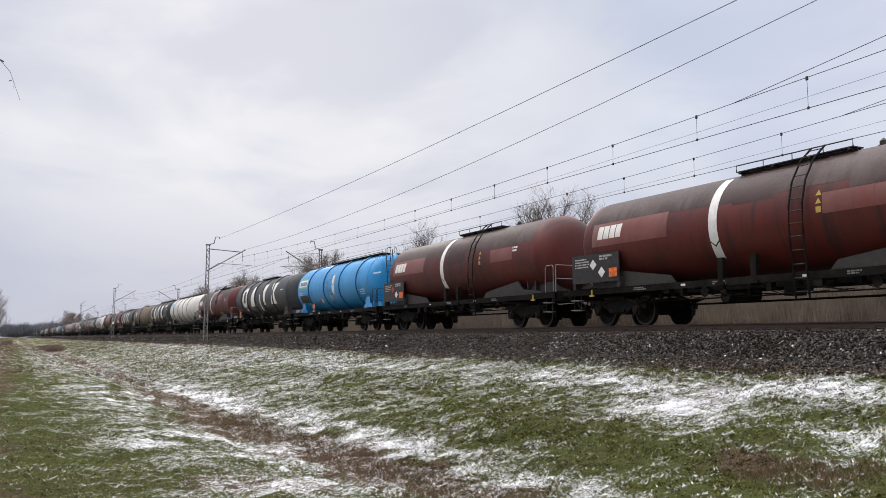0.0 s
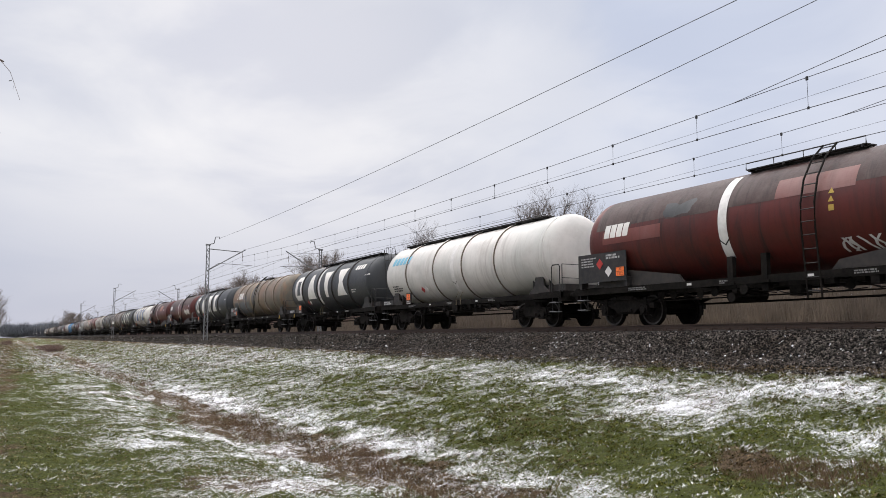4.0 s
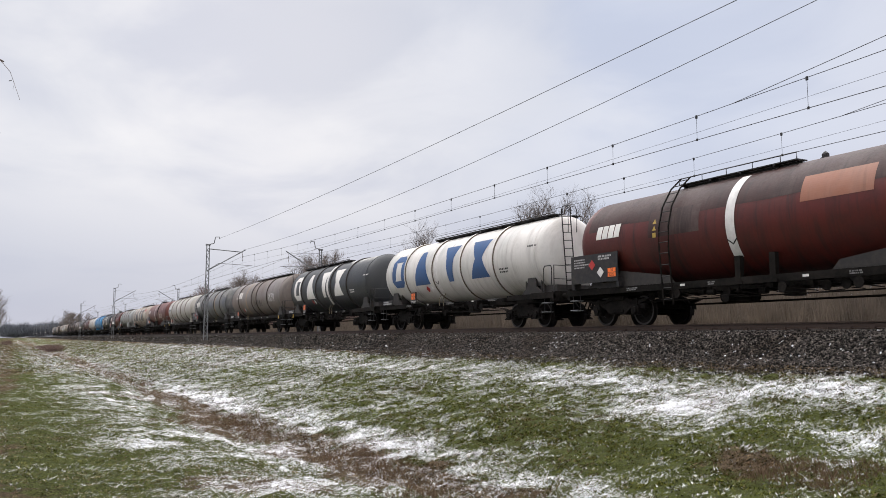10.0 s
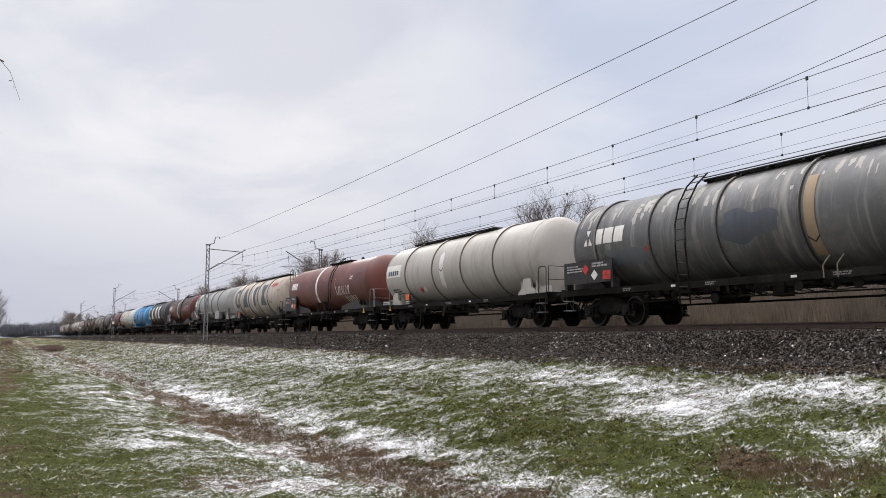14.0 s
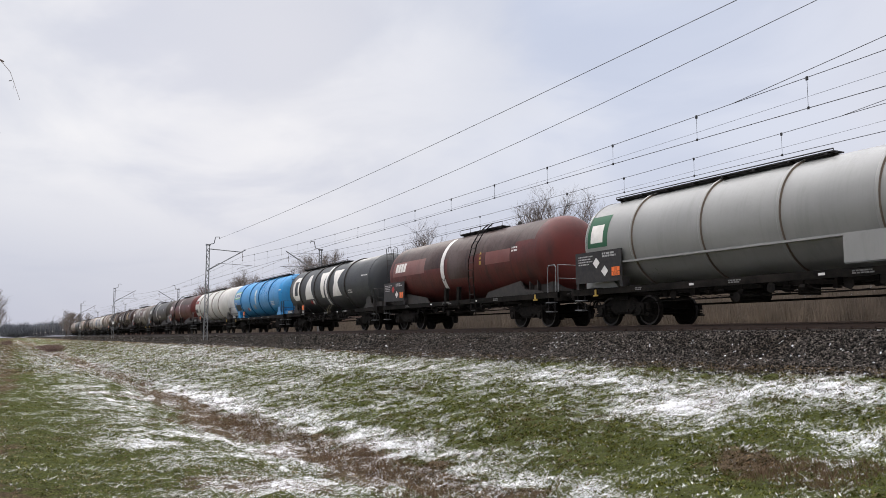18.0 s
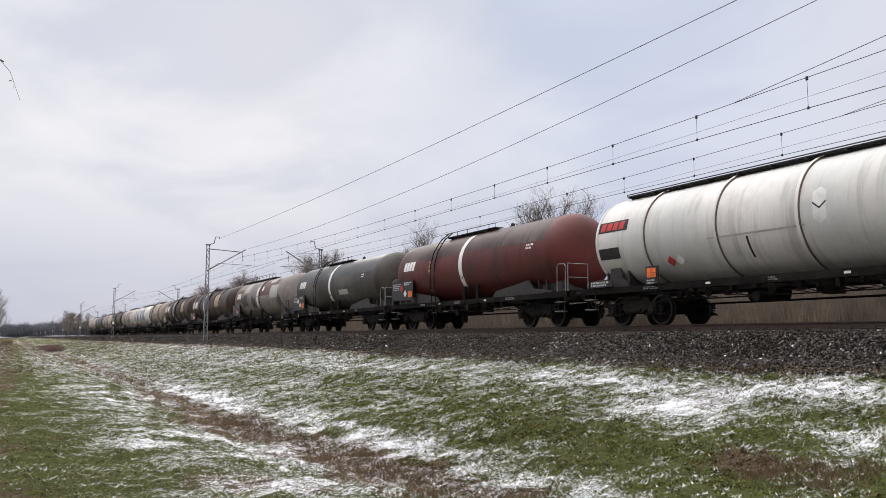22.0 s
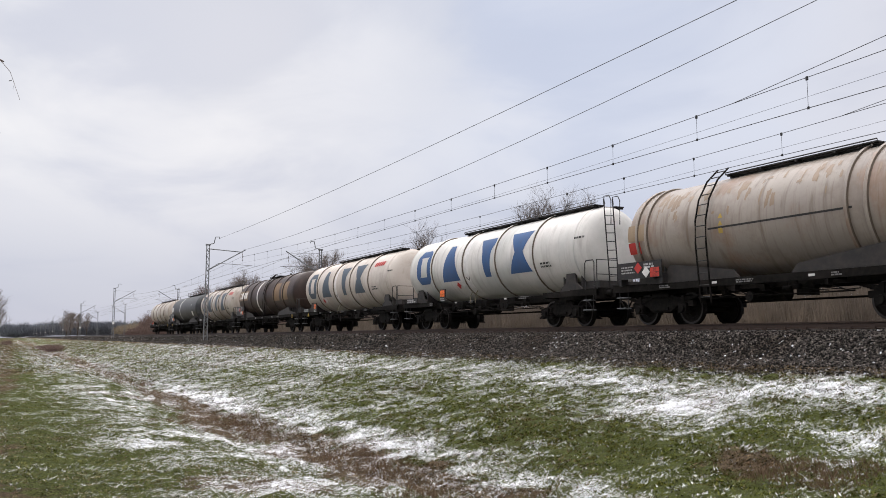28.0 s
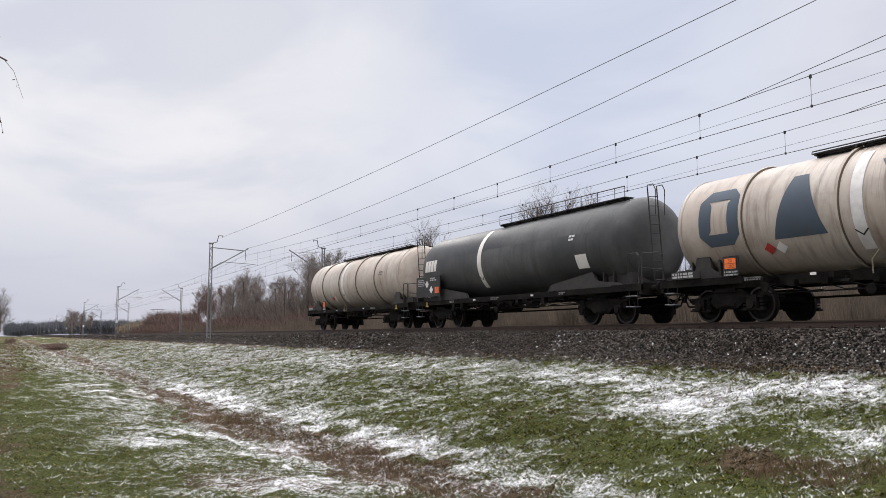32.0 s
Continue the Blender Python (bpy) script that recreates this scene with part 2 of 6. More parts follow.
def stone_material():
    mat = bpy.data.materials.new("ballast_stone")
    n = Nodes(mat)
    w = n.coord.outputs["Object"]
    r = n.add("ShaderNodeNewGeometry").outputs["Random Per Island"]
    r2 = n.math("POWER", n.math("FRACT", n.math("MULTIPLY", r, 53.0)), 2.8)
    c = n.mix(r2, (0.004, 0.0034, 0.003), (0.15, 0.127, 0.110))
    c = n.mix(n.steps(n.noise(0.5, 4, 0.6, w), 0.42, 0.66), c, n.mix(r2, (0.004, 0.0034, 0.0028), (0.11, 0.086, 0.070)))
    dust = n.math("MULTIPLY", n.steps(r, 0.986, 0.990), n.steps(n.noise(1.4, 3, 0.6, w), 0.40, 0.58))
    c = n.mix(dust, c, (0.66, 0.66, 0.67))
    n.finish(c, 0.9, 0.0, n.bump(n.noise(40, 4, 0.6, w), 0.3, 0.01), 0.08)
    return mat


STONE = stone_material()


def bed_material():
    mat = bpy.data.materials.new("ballast_bed")
    n = Nodes(mat)
    w = n.coord.outputs["Object"]
    v = n.add("ShaderNodeTexVoronoi")
    n.put(v.inputs["Vector"], w)
    v.inputs["Scale"].default_value = 15.0
    tone = n.math("POWER", n.noise(31.0, 2, 0.5, w), 2.0)
    c = n.mix(n.math("MULTIPLY", tone, n.steps(v.outputs["Distance"], 0.7, 0.1)), (0.004, 0.0035, 0.003), (0.09, 0.075, 0.064))
    c = n.mix(n.math("MULTIPLY", n.steps(n.noise(9.0, 4, 0.7, w), 0.70, 0.74), 0.4), c, (0.7, 0.69, 0.69))
    n.finish(c, 0.95, 0.0, n.bump(v.outputs["Distance"], 1.0, 0.05), 0.06)
    return mat


BED = bed_material()
# ---- mesh helpers ----
def mesh_of(name, bm, *mats, smooth=None):
    me = bpy.data.meshes.new(name)
    bmesh.ops.recalc_face_normals(bm, faces=bm.faces)
    bm.to_mesh(me)
    bm.free()
    for m in mats:
        me.materials.append(m)
    if smooth is not None:
        me.shade_smooth()
        me.set_sharp_from_angle(angle=radians(smooth))
    return me


def raw_mesh(name, verts, faces, mat):
    me = bpy.data.meshes.new(name)
    me.from_pydata(verts, [], faces)
    me.materials.append(mat)
    return me


def part(name, bm, material, parent, label="", smooth=None, m=None):
    """Links a bmesh or a ready mesh as one object under a thing or a part."""
    me = bm if isinstance(bm, bpy.types.Mesh) else mesh_of(name, bm, material, smooth=smooth)
    ob = new(name, me)
    ob.parent = parent
    if m is not None:
        ob.matrix_basis = m
    return tagged(ob, label)


def box(bm, x0, x1, y0, y1, z0, z1, mat=0):
    vs = [bm.verts.new(p) for p in ((x0, y0, z0), (x1, y0, z0), (x1, y1, z0), (x0, y1, z0), (x0, y0, z1), (x1, y0, z1), (x1, y1, z1), (x0, y1, z1))]
    for f in ((0, 3, 2, 1), (4, 5, 6, 7), (0, 1, 5, 4), (1, 2, 6, 5), (2, 3, 7, 6), (3, 0, 4, 7)):
        bm.faces.new([vs[i] for i in f]).material_index = mat
    return vs


def tube(bm, points, r, n=6, r_end=None, caps=True, mat=0):
    """A round bar through the points, tapering to r_end."""
    points = [Vector(p) for p in points]
    rings = []
    for i, p in enumerate(points):
        d = (points[min(i + 1, len(points) - 1)] - points[max(i - 1, 0)]).normalized()
        a = d.cross(Vector((0, 0, 1)))
        a = a.normalized() if a.length > 1e-3 else Vector((1, 0, 0))
        b = d.cross(a)
        rr = r if r_end is None else r + (r_end - r) * i / (len(points) - 1)
        rings.append([bm.verts.new(p + (a * math.cos(2 * math.pi * k / n) + b * math.sin(2 * math.pi * k / n)) * rr) for k in range(n)])
    for q, s in zip(rings, rings[1:]):
        for k in range(n):
            bm.faces.new((q[k], q[(k + 1) % n], s[(k + 1) % n], s[k])).material_index = mat
    if caps:
        bm.faces.new(rings[0]).material_index = mat
        bm.faces.new(rings[-1]).material_index = mat


def lathe(bm, profile, n=40, axis="x", m=None, mat=0):
    """Turns (along, radius) pairs round an axis."""
    rings = []
    for a, r in profile:
        ring = []
        for k in range(1 if r < 1e-5 else n):
            c, s = math.cos(2 * math.pi * k / n) * r, math.sin(2 * math.pi * k / n) * r
            p = Vector((a, c, s)) if axis == "x" else Vector((c, a, s)) if axis == "y" else Vector((c, s, a))
            ring.append(bm.verts.new(m @ p if m is not None else p))
        rings.append(ring)
    for q, s in zip(rings, rings[1:]):
        for k in range(n):
            e = (k + 1) % n
            if len(q) == 1:
                f = (q[0], s[e], s[k])
            elif len(s) == 1:
                f = (q[k], q[e], s[0])
            else:
                f = (q[k], q[e], s[e], s[k])
            bm.faces.new(f).material_index = mat
    for ring in (rings[0], rings[-1]):
        if len(ring) > 2:
            bm.faces.new(ring).material_index = mat


def bar_shape(bm, pts, y0, y1, mat=0):
    """A plate: an outline in x and z, thick from y0 to y1."""
    a = [bm.verts.new((x, y0, z)) for x, z in pts]
    b = [bm.verts.new((x, y1, z)) for x, z in pts]
    bm.faces.new(a).material_index = mat
    bm.faces.new(b[::-1]).material_index = mat
    for i in range(len(pts)):
        j = (i + 1) % len(pts)
        bm.faces.new((a[i], a[j], b[j], b[i])).material_index = mat


# ---- sky ----
def sky_material():
    mat = bpy.data.materials.new("overcast_cloud")
    n = Nodes(mat)
    w = n.coord.outputs["Object"]
    unit = n.vec("MULTIPLY", w, (1 / 2400,) * 3)
    sep = n.add("ShaderNodeSeparateXYZ")
    n.put(sep.inputs[0], unit)
    z = sep.outputs[2]
    deep = n.math("ADD", n.math("MAXIMUM", z, 0.0), 0.22)
    flat = n.add("ShaderNodeCombineXYZ")
    n.put(flat.inputs[0], n.math("DIVIDE", sep.outputs[0], deep))
    n.put(flat.inputs[1], n.math("DIVIDE", sep.outputs[1], deep))
    u = flat.outputs[0]
    broad = n.noise(0.62, 2, 0.45, n.vec("ADD", u, (3.1, 1.7, 0)), None, 0.35)
    mid = n.noise(1.7, 5, 0.52, u, None, 0.4)
    cover = n.math("ADD", n.math("MULTIPLY", broad, 0.62), n.math("MULTIPLY", mid, 0.38))
    near = n.add("ShaderNodeVectorMath", op="DOT_PRODUCT")
    n.put(near.inputs[0], unit)
    near.inputs[1].default_value = GLOW
    glow = n.math("MULTIPLY", n.steps(near.outputs["Value"], 0.90, 0.995), 0.95)
    c = n.mix(n.steps(cover, 0.40, 0.58), (0.50, 0.54, 0.675), (0.685, 0.70, 0.79))
    c = n.mix(n.math("MULTIPLY", n.steps(mid, 0.42, 0.62), 0.40), c, (0.80, 0.80, 0.855))
    for way, lo, hi, k, tint in (((-0.652, 0.690, 0.314), 0.93, 0.995, 0.50, (0.66, 0.725, 0.88)), ((-0.983, 0.066, 0.169), 0.965, 0.998, 0.60, (0.52, 0.565, 0.68)),
                                 ((-0.820, 0.449, 0.355), 0.965, 0.998, 0.55, (0.51, 0.55, 0.66)), ((-0.787, 0.589, 0.183), 0.97, 0.999, 0.45, (0.80, 0.81, 0.87))):
        d = n.add("ShaderNodeVectorMath", op="DOT_PRODUCT")
        n.put(d.inputs[0], unit)
        d.inputs[1].default_value = way
        c = n.mix(n.math("MULTIPLY", n.steps(n.math("ADD", d.outputs["Value"], n.math("MULTIPLY", n.math("SUBTRACT", mid, 0.5), 0.07)), lo, hi), k), c, tint)
    c = n.mix(n.math("MULTIPLY", glow, n.steps(cover, 0.36, 0.58, 0.35, 1.0)), c, (0.93, 0.92, 0.94))
    haze = n.steps(z, 0.25, 0.02)
    c = n.mix(n.math("MULTIPLY", haze, 0.85), c, (0.50, 0.53, 0.65))
    c = n.mix(n.steps(z, 0.42, 0.70), c, (0.71, 0.71, 0.735))
    e = n.add("ShaderNodeEmission")
    n.put(e.inputs[0], c)
    n.put(e.inputs[1], n.steps(z, 0.40, 0.95, 1.04, 6.4))
    t = n.add("ShaderNodeBsdfTransparent")
    m = n.add("ShaderNodeMixShader")
    n.put(m.inputs[0], n.steps(cover, 0.30, 0.46, 0.92, 0.95))
    n.put(m.inputs[1], t.outputs[0])
    n.put(m.inputs[2], e.outputs[0])
    out = n.add("ShaderNodeOutputMaterial")
    n.put(out.inputs[0], m.outputs[0])
    mat.cycles.emission_sampling = "NONE"
    return mat


GLOW = (-0.926, 0.261, 0.273)
bm = bmesh.new()
lathe(bm, [(2400 * math.sin(a), 2400 * math.cos(a)) for a in [radians(d) for d in (-3, 0, 3, 6, 10, 15, 20, 26, 33, 41, 50, 60, 70, 80)]] + [(2400, 0)], 64, "z")
sky_dome = tagged(new("sky_backdrop", mesh_of("sky_backdrop", bm, sky_material(), smooth=180)),
                  "overcast winter sky with pale drifting clouds", "sky", kind="structure")


# ---- ground ----
PROFILE_Y = [-3000, -40, -12, -2.5, -1.6, -0.9, 0.6, 2.2, 3.4, 4.4, 5.2, 6.2, 7.6, 10.0, 12.4, 14.3, 15.05, 15.5, 24.0, 26.0, 28.5, 33, 42, 3000]
PROFILE_Z = [-2.2, -1.9, -1.86, -1.93, -2.0, -1.95, -1.93, -2.0, -2.22, -2.45, -2.50, -2.36, -2.14, -1.78, -1.40, -1.04, -0.86, -1.05, -1.1, -1.2, -1.7, -1.1, 0.35, 0.2]


def terrain(x, y):
    k = min(1.0, max(0.0, (y - 1.5) / 2)) * min(1.0, max(0.0, (10 - y) / 3))
    bend = 0.40 * math.sin(0.31 * x + 1) + 0.28 * math.sin(0.83 * x) + 0.16 * math.sin(1.9 * x + 2)
    base = np.interp(y + bend * k, PROFILE_Y, PROFILE_Z)
    rough = 0.0
    if -420 < x < 60 and -40 < y < 60:
        edge = min(1.0, max(0.0, (15.2 - y) / 1.5)) if y < 20 else min(1.0, max(0.0, (y - 26) / 2))
        ditch = math.exp(-((y - 4.8) / 1.6) ** 2)
        rough = noise.noise(Vector((x * 0.35, y * 0.5, 0))) * 0.10 + noise.noise(Vector((x * 1.3, y * 1.6, 4))) * (0.05 + 0.09 * ditch) + noise.noise(Vector((x * 3.2, y * 3.8, 9))) * (0.06 + 0.07 * ditch) + noise.noise(Vector((x * 6.5, y * 7.0, 2))) * 0.055
        rough *= edge
    return base + rough


def spread(*runs):
    out = []
    for a, b, s in runs:
        out.extend(np.arange(a, b, s).tolist())
    return out + [runs[-1][1]]


gx = spread((-3000, -600, 200), (-600, -250, 25), (-250, -100, 3.0), (-100, -40, 0.8), (-40, 8, 0.12), (8, 14, 0.5), (14, 60, 4), (60, 300, 40), (300, 2600, 300))
gy = spread((-3000, -300, 300), (-300, -20, 20), (-20, -4, 1.5), (-4, 15.5, 0.12), (15.5, 16, 0.25), (16, 34, 1.0), (34, 120, 8), (120, 600, 60), (600, 3000, 400))
verts = [(x, y, terrain(x, y)) for y in gy for x in gx]
nx = len(gx)
faces = [(j * nx + i, j * nx + i + 1, (j + 1) * nx + i + 1, (j + 1) * nx + i) for j in range(len(gy) - 1) for i in range(nx - 1)]


def soft_step(v, lo, hi):
    k = np.clip((v - lo) / (hi - lo), 0.0, 1.0)
    return k * k * (3 - 2 * k)


def lumps(x, y, size, seed):
    """Smooth random numbers from 0 to 1 over the plan, in patches of that size."""
    table = np.random.default_rng(seed).random((256, 256))
    u, v = np.asarray(x) / size + 500.3, np.asarray(y) / size + 500.7
    i, j = np.floor(u).astype(int), np.floor(v).astype(int)
    f, g = soft_step(u - i, 0, 1), soft_step(v - j, 0, 1)
    i, j, k, m = i % 256, j % 256, (i + 1) % 256, (j + 1) % 256
    return (table[i, j] * (1 - f) + table[k, j] * f) * (1 - g) + (table[i, m] * (1 - f) + table[k, m] * f) * g


def straight(x, y):
    """The distance across the line, with the ditch's bends taken out."""
    bend = 0.40 * np.sin(0.31 * x + 1) + 0.28 * np.sin(0.83 * x) + 0.16 * np.sin(1.9 * x + 2)
    return y + bend * np.clip((y - 1.5) / 2, 0, 1) * np.clip((10 - y) / 3, 0, 1)


def wandering(x, y):
    """The distance across the line as grass and snow follow it, loosely."""
    return y + 0.5 * (straight(x, y) - y) + 1.1 * (lumps(x, y, 1.9, 21) - 0.5) + 0.6 * (lumps(x, y, 0.6, 22) - 0.5)


def band(v, mid, half):
    return np.exp(-((v - mid) / half) ** 2)


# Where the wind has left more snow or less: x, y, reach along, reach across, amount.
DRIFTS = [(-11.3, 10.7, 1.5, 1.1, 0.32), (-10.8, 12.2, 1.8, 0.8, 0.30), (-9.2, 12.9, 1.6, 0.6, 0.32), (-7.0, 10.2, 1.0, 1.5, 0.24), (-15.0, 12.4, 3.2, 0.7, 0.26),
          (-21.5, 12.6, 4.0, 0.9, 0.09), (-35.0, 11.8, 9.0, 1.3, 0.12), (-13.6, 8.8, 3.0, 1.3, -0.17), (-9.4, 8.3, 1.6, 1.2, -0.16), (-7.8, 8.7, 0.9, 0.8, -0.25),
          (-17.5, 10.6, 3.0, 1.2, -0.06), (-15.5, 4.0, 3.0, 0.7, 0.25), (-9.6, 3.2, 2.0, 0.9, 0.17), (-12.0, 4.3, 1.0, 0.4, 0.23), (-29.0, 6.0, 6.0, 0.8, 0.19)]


def snow_cover(x, y):
    """How much of the ground thin snow hides, 0 to 1."""
    across = wandering(x, y)
    p = 0.285 - 0.10 * soft_step(x, -17, -8) * soft_step(y, 5, 8) + 0.16 * (lumps(x, y, 1.6, 1) - 0.5) + 0.36 * (lumps(x, y * 0.7, 0.45, 2) - 0.5) + 0.24 * (lumps(x, y * 0.5, 0.17, 3) - 0.5)
    p = p + 0.03 * band(y, 12.2, 1.5) + 0.30 * band(across, 6.2, 0.5) * (1 - 0.75 * soft_step(-x, 18, 45)) + 0.07 * band(across, 2.4, 1.2) - 0.10 * band(across, 5.1, 0.55)
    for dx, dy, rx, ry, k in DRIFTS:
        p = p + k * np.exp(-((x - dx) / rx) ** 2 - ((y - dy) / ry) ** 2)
    p = p + 0.06 * soft_step(-x, 24, 50) * soft_step(y, 1.0, 4.0) - 0.16 * soft_step(-x, 60, 130)
    p = p - 0.24 * soft_step(y, 2.0, 0.0) * (1 - 0.5 * soft_step(-x, 25, 70)) - 0.20 * soft_step(y, 13.6, 14.4)
    return np.where(y > 15.8, 0.12, np.clip(p, 0, 1))


def dry_cover(x, y):
    """How far the turf is dead and brown, 0 to 1."""
    across = wandering(x, y)
    d = 0.20 - 0.10 * band(y, 10.0, 3.0) + 0.5 * (lumps(x, y, 2.2, 5) - 0.5) + 0.35 * (lumps(x, y, 0.6, 6) - 0.5)
    d = d + 0.52 * band(across, 5.0, 0.85) + 0.5 * band(y, 14.6, 0.7) + 0.75 * np.exp(-((x + 7.8) / 0.9) ** 2 - ((y - 8.7) / 0.6) ** 2)
    d = d + 0.16 * soft_step(-x, 20, 60) + 0.12 * soft_step(-x, 70, 130) + 0.30 * band(y, -0.2, 0.5) + 0.06 * band(y, 2.5, 1.5)
    return np.where(y > 15.8, 0.9, np.clip(d, 0, 1))


def covered(me, x, y, snow):
    """Stores snow and dryness on the points of a mesh."""
    for name, numbers in (("snow", snow), ("dry", dry_cover(x, y))):
        me.attributes.new(name, "FLOAT", "POINT").data.foreach_set("value", numbers.astype(np.float32))
    return me


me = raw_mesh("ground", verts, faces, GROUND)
me.shade_smooth()
vx, vy = np.array([v[0] for v in verts]), np.array([v[1] for v in verts])
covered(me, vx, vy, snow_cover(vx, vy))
tagged(new("ground", me), "rough winter turf with thin patchy snow, ditch and bank", "ground", kind="structure")


GX, GY, GZ = np.array(gx), np.array(gy), np.array([v[2] for v in verts]).reshape(len(gy), nx)


def ground_at(x, y):
    """Heights of the ground sheet under arrays of places."""
    i = np.clip(np.searchsorted(GX, x) - 1, 0, len(GX) - 2)
    j = np.clip(np.searchsorted(GY, y) - 1, 0, len(GY) - 2)
    u, v = (x - GX[i]) / (GX[i + 1] - GX[i]), (y - GY[j]) / (GY[j + 1] - GY[j])
    return (GZ[j, i] * (1 - u) + GZ[j, i + 1] * u) * (1 - v) + (GZ[j + 1, i] * (1 - u) + GZ[j + 1, i + 1] * u) * v


def blades(name, label, mat, tufts, per, area, height, width, reach, cluster=0.05, lean=0.6, lane=None, clump=0.0, swept=0.0):
    """Tufts of thin blades on the ground, thinning out past reach metres; one joined mesh."""
    rng = np.random.default_rng(tufts + per)
    x, y = rng.uniform(area[0], area[1], tufts * 4), rng.uniform(area[2], area[3], tufts * 4)
    chance = np.minimum(1.0, (reach / np.maximum(1.0, np.hypot(x, y))) ** 1.5) * (1 - 0.75 * soft_step(y, 13.9, 15.0))
    if lane:
        chance = chance * band(straight(x, y), lane[0], lane[1])
    if clump:
        chance = chance * np.clip((lumps(x, y, clump, 11) - 0.2) * 2.4, 0.3, 1)
    keep = np.flatnonzero(rng.random(tufts * 4) < chance)[:tufts]
    tall = np.repeat(rng.uniform(0.6, 1.5, len(keep)), per)
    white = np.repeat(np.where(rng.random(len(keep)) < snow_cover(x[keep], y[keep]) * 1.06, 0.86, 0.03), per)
    x, y = np.repeat(x[keep], per), np.repeat(y[keep], per)
    n = len(x)
    x, y = x + rng.normal(0, cluster, n), y + rng.normal(0, cluster, n)
    z = ground_at(x, y) - 0.015
    far = np.sqrt(np.maximum(1.0, np.hypot(x, y) / 9.0))
    h, w, a = height * tall * rng.uniform(0.5, 1.2, n), width * rng.uniform(0.6, 1.3, n) * far, rng.uniform(0, 6.283, n)
    lx, ly = (rng.normal(0, lean, n) + swept) * h, rng.normal(0, lean, n) * h
    cx, cy = np.cos(a) * w, np.sin(a) * w
    v = np.stack([x - cx, y - cy, z, x + cx, y + cy, z, x + lx, y + ly, z + h], 1).reshape(-1, 3)
    me = covered(raw_mesh(name, v.tolist(), np.arange(n * 3).reshape(-1, 3).tolist(), mat), np.repeat(x, 3), np.repeat(y, 3), np.repeat(white, 3))
    return tagged(new(name, me), label, "grass", kind="stuff")


blades("grass", "short green grass dusted with snow", LAWN, 60000, 9, (-48, 6, -3.0, 5.5), 0.027, 0.0095, 9.5, 0.030, 0.9, None, 0.14, 0.4)
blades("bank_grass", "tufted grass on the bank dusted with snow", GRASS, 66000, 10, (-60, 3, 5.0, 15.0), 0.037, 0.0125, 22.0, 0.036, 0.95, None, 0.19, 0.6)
blades("far_grass", "short grass on the bank farther along the line", LAWN, 30000, 6, (-220, -40, -3.0, 14.6), 0.060, 0.016, 70.0, 0.06, 0.9, None, 0.40, 0.5)
blades("dry_grass", "dry brown stalks in the ditch", DRY, 5000, 7, (-60, 7, 2.0, 8.4), 0.085, 0.0035, 16.0, 0.06, 0.7, (5.1, 0.9), 0.3)


# ---- ballast and track ----
TRACK_Y = (18.05, 22.05)
X_END, X_START = -900, 90
bm = bmesh.new()
sec = [(14.75, -1.12), (14.85, -1.02), (15.9, -0.36), (16.35, -0.24), (19.8, -0.22), (20.05, -0.30), (20.3, -0.22), (23.75, -0.24), (24.2, -0.36), (25.3, -1.0), (25.4, -1.25)]
cols = [[bm.verts.new((x, y, z)) for y, z in sec] for x in (X_END, -300, -100, -50, -20, 0, 30, X_START)]
for a, b in zip(cols, cols[1:]):
    for i in range(len(sec) - 1):
        bm.faces.new((a[i], a[i + 1], b[i + 1], b[i]))
ballast = tagged(new("ballast", mesh_of("ballast", bm, BED)), "dark crushed stone ballast bed", "ballast", kind="structure")


def ballast_height(y):
    return np.interp(y, [p[0] for p in sec], [p[1] for p in sec])


def stones(name, count, x0, x1, y0, y1, size):
    rng = np.random.default_rng(count)
    base = np.array([(1, 0, 0), (-1, 0, 0), (0, 1, 0), (0, -1, 0), (0, 0, 1), (0, 0, -1)], float)
    tri = np.array([(0, 2, 4), (2, 1, 4), (1, 3, 4), (3, 0, 4), (2, 0, 5), (1, 2, 5), (3, 1, 5), (0, 3, 5)])
    y = rng.uniform(y0, y1, count)
    x = rng.uniform(x0, x1, count)
    c = np.stack([x, y, np.maximum(ground_at(x, y) + 0.005, np.where(y < 14.75, -9.0, ballast_height(y)))], 1)
    q = rng.normal(size=(count, 3, 3))
    q, _ = np.linalg.qr(q)
    s = size * rng.uniform(0.55, 1.35, (count, 1, 1)) * rng.uniform(0.6, 1.2, (count, 6, 1))
    v = np.einsum("kij,nj->kni", q, base) * s + c[:, None, :]
    f = tri[None] + (np.arange(count) * 6)[:, None, None]
    me = raw_mesh(name, v.reshape(-1, 3).tolist(), f.reshape(-1, 3).tolist(), STONE)
    return tagged(new(name, me), "loose dark ballast stones with specks of snow", "stones", kind="stuff")


stones("ballast_stones", 96000, -34, 0, 14.6, 16.9, 0.036)
stones("ballast_stones", 17000, -34, 0, 13.75, 15.2, 0.030)
stones("ballast_stones", 46000, -110, -34, 14.4, 16.9, 0.052)
stones("ballast_stones", 26000, -300, -110, 14.5, 16.9, 0.09)


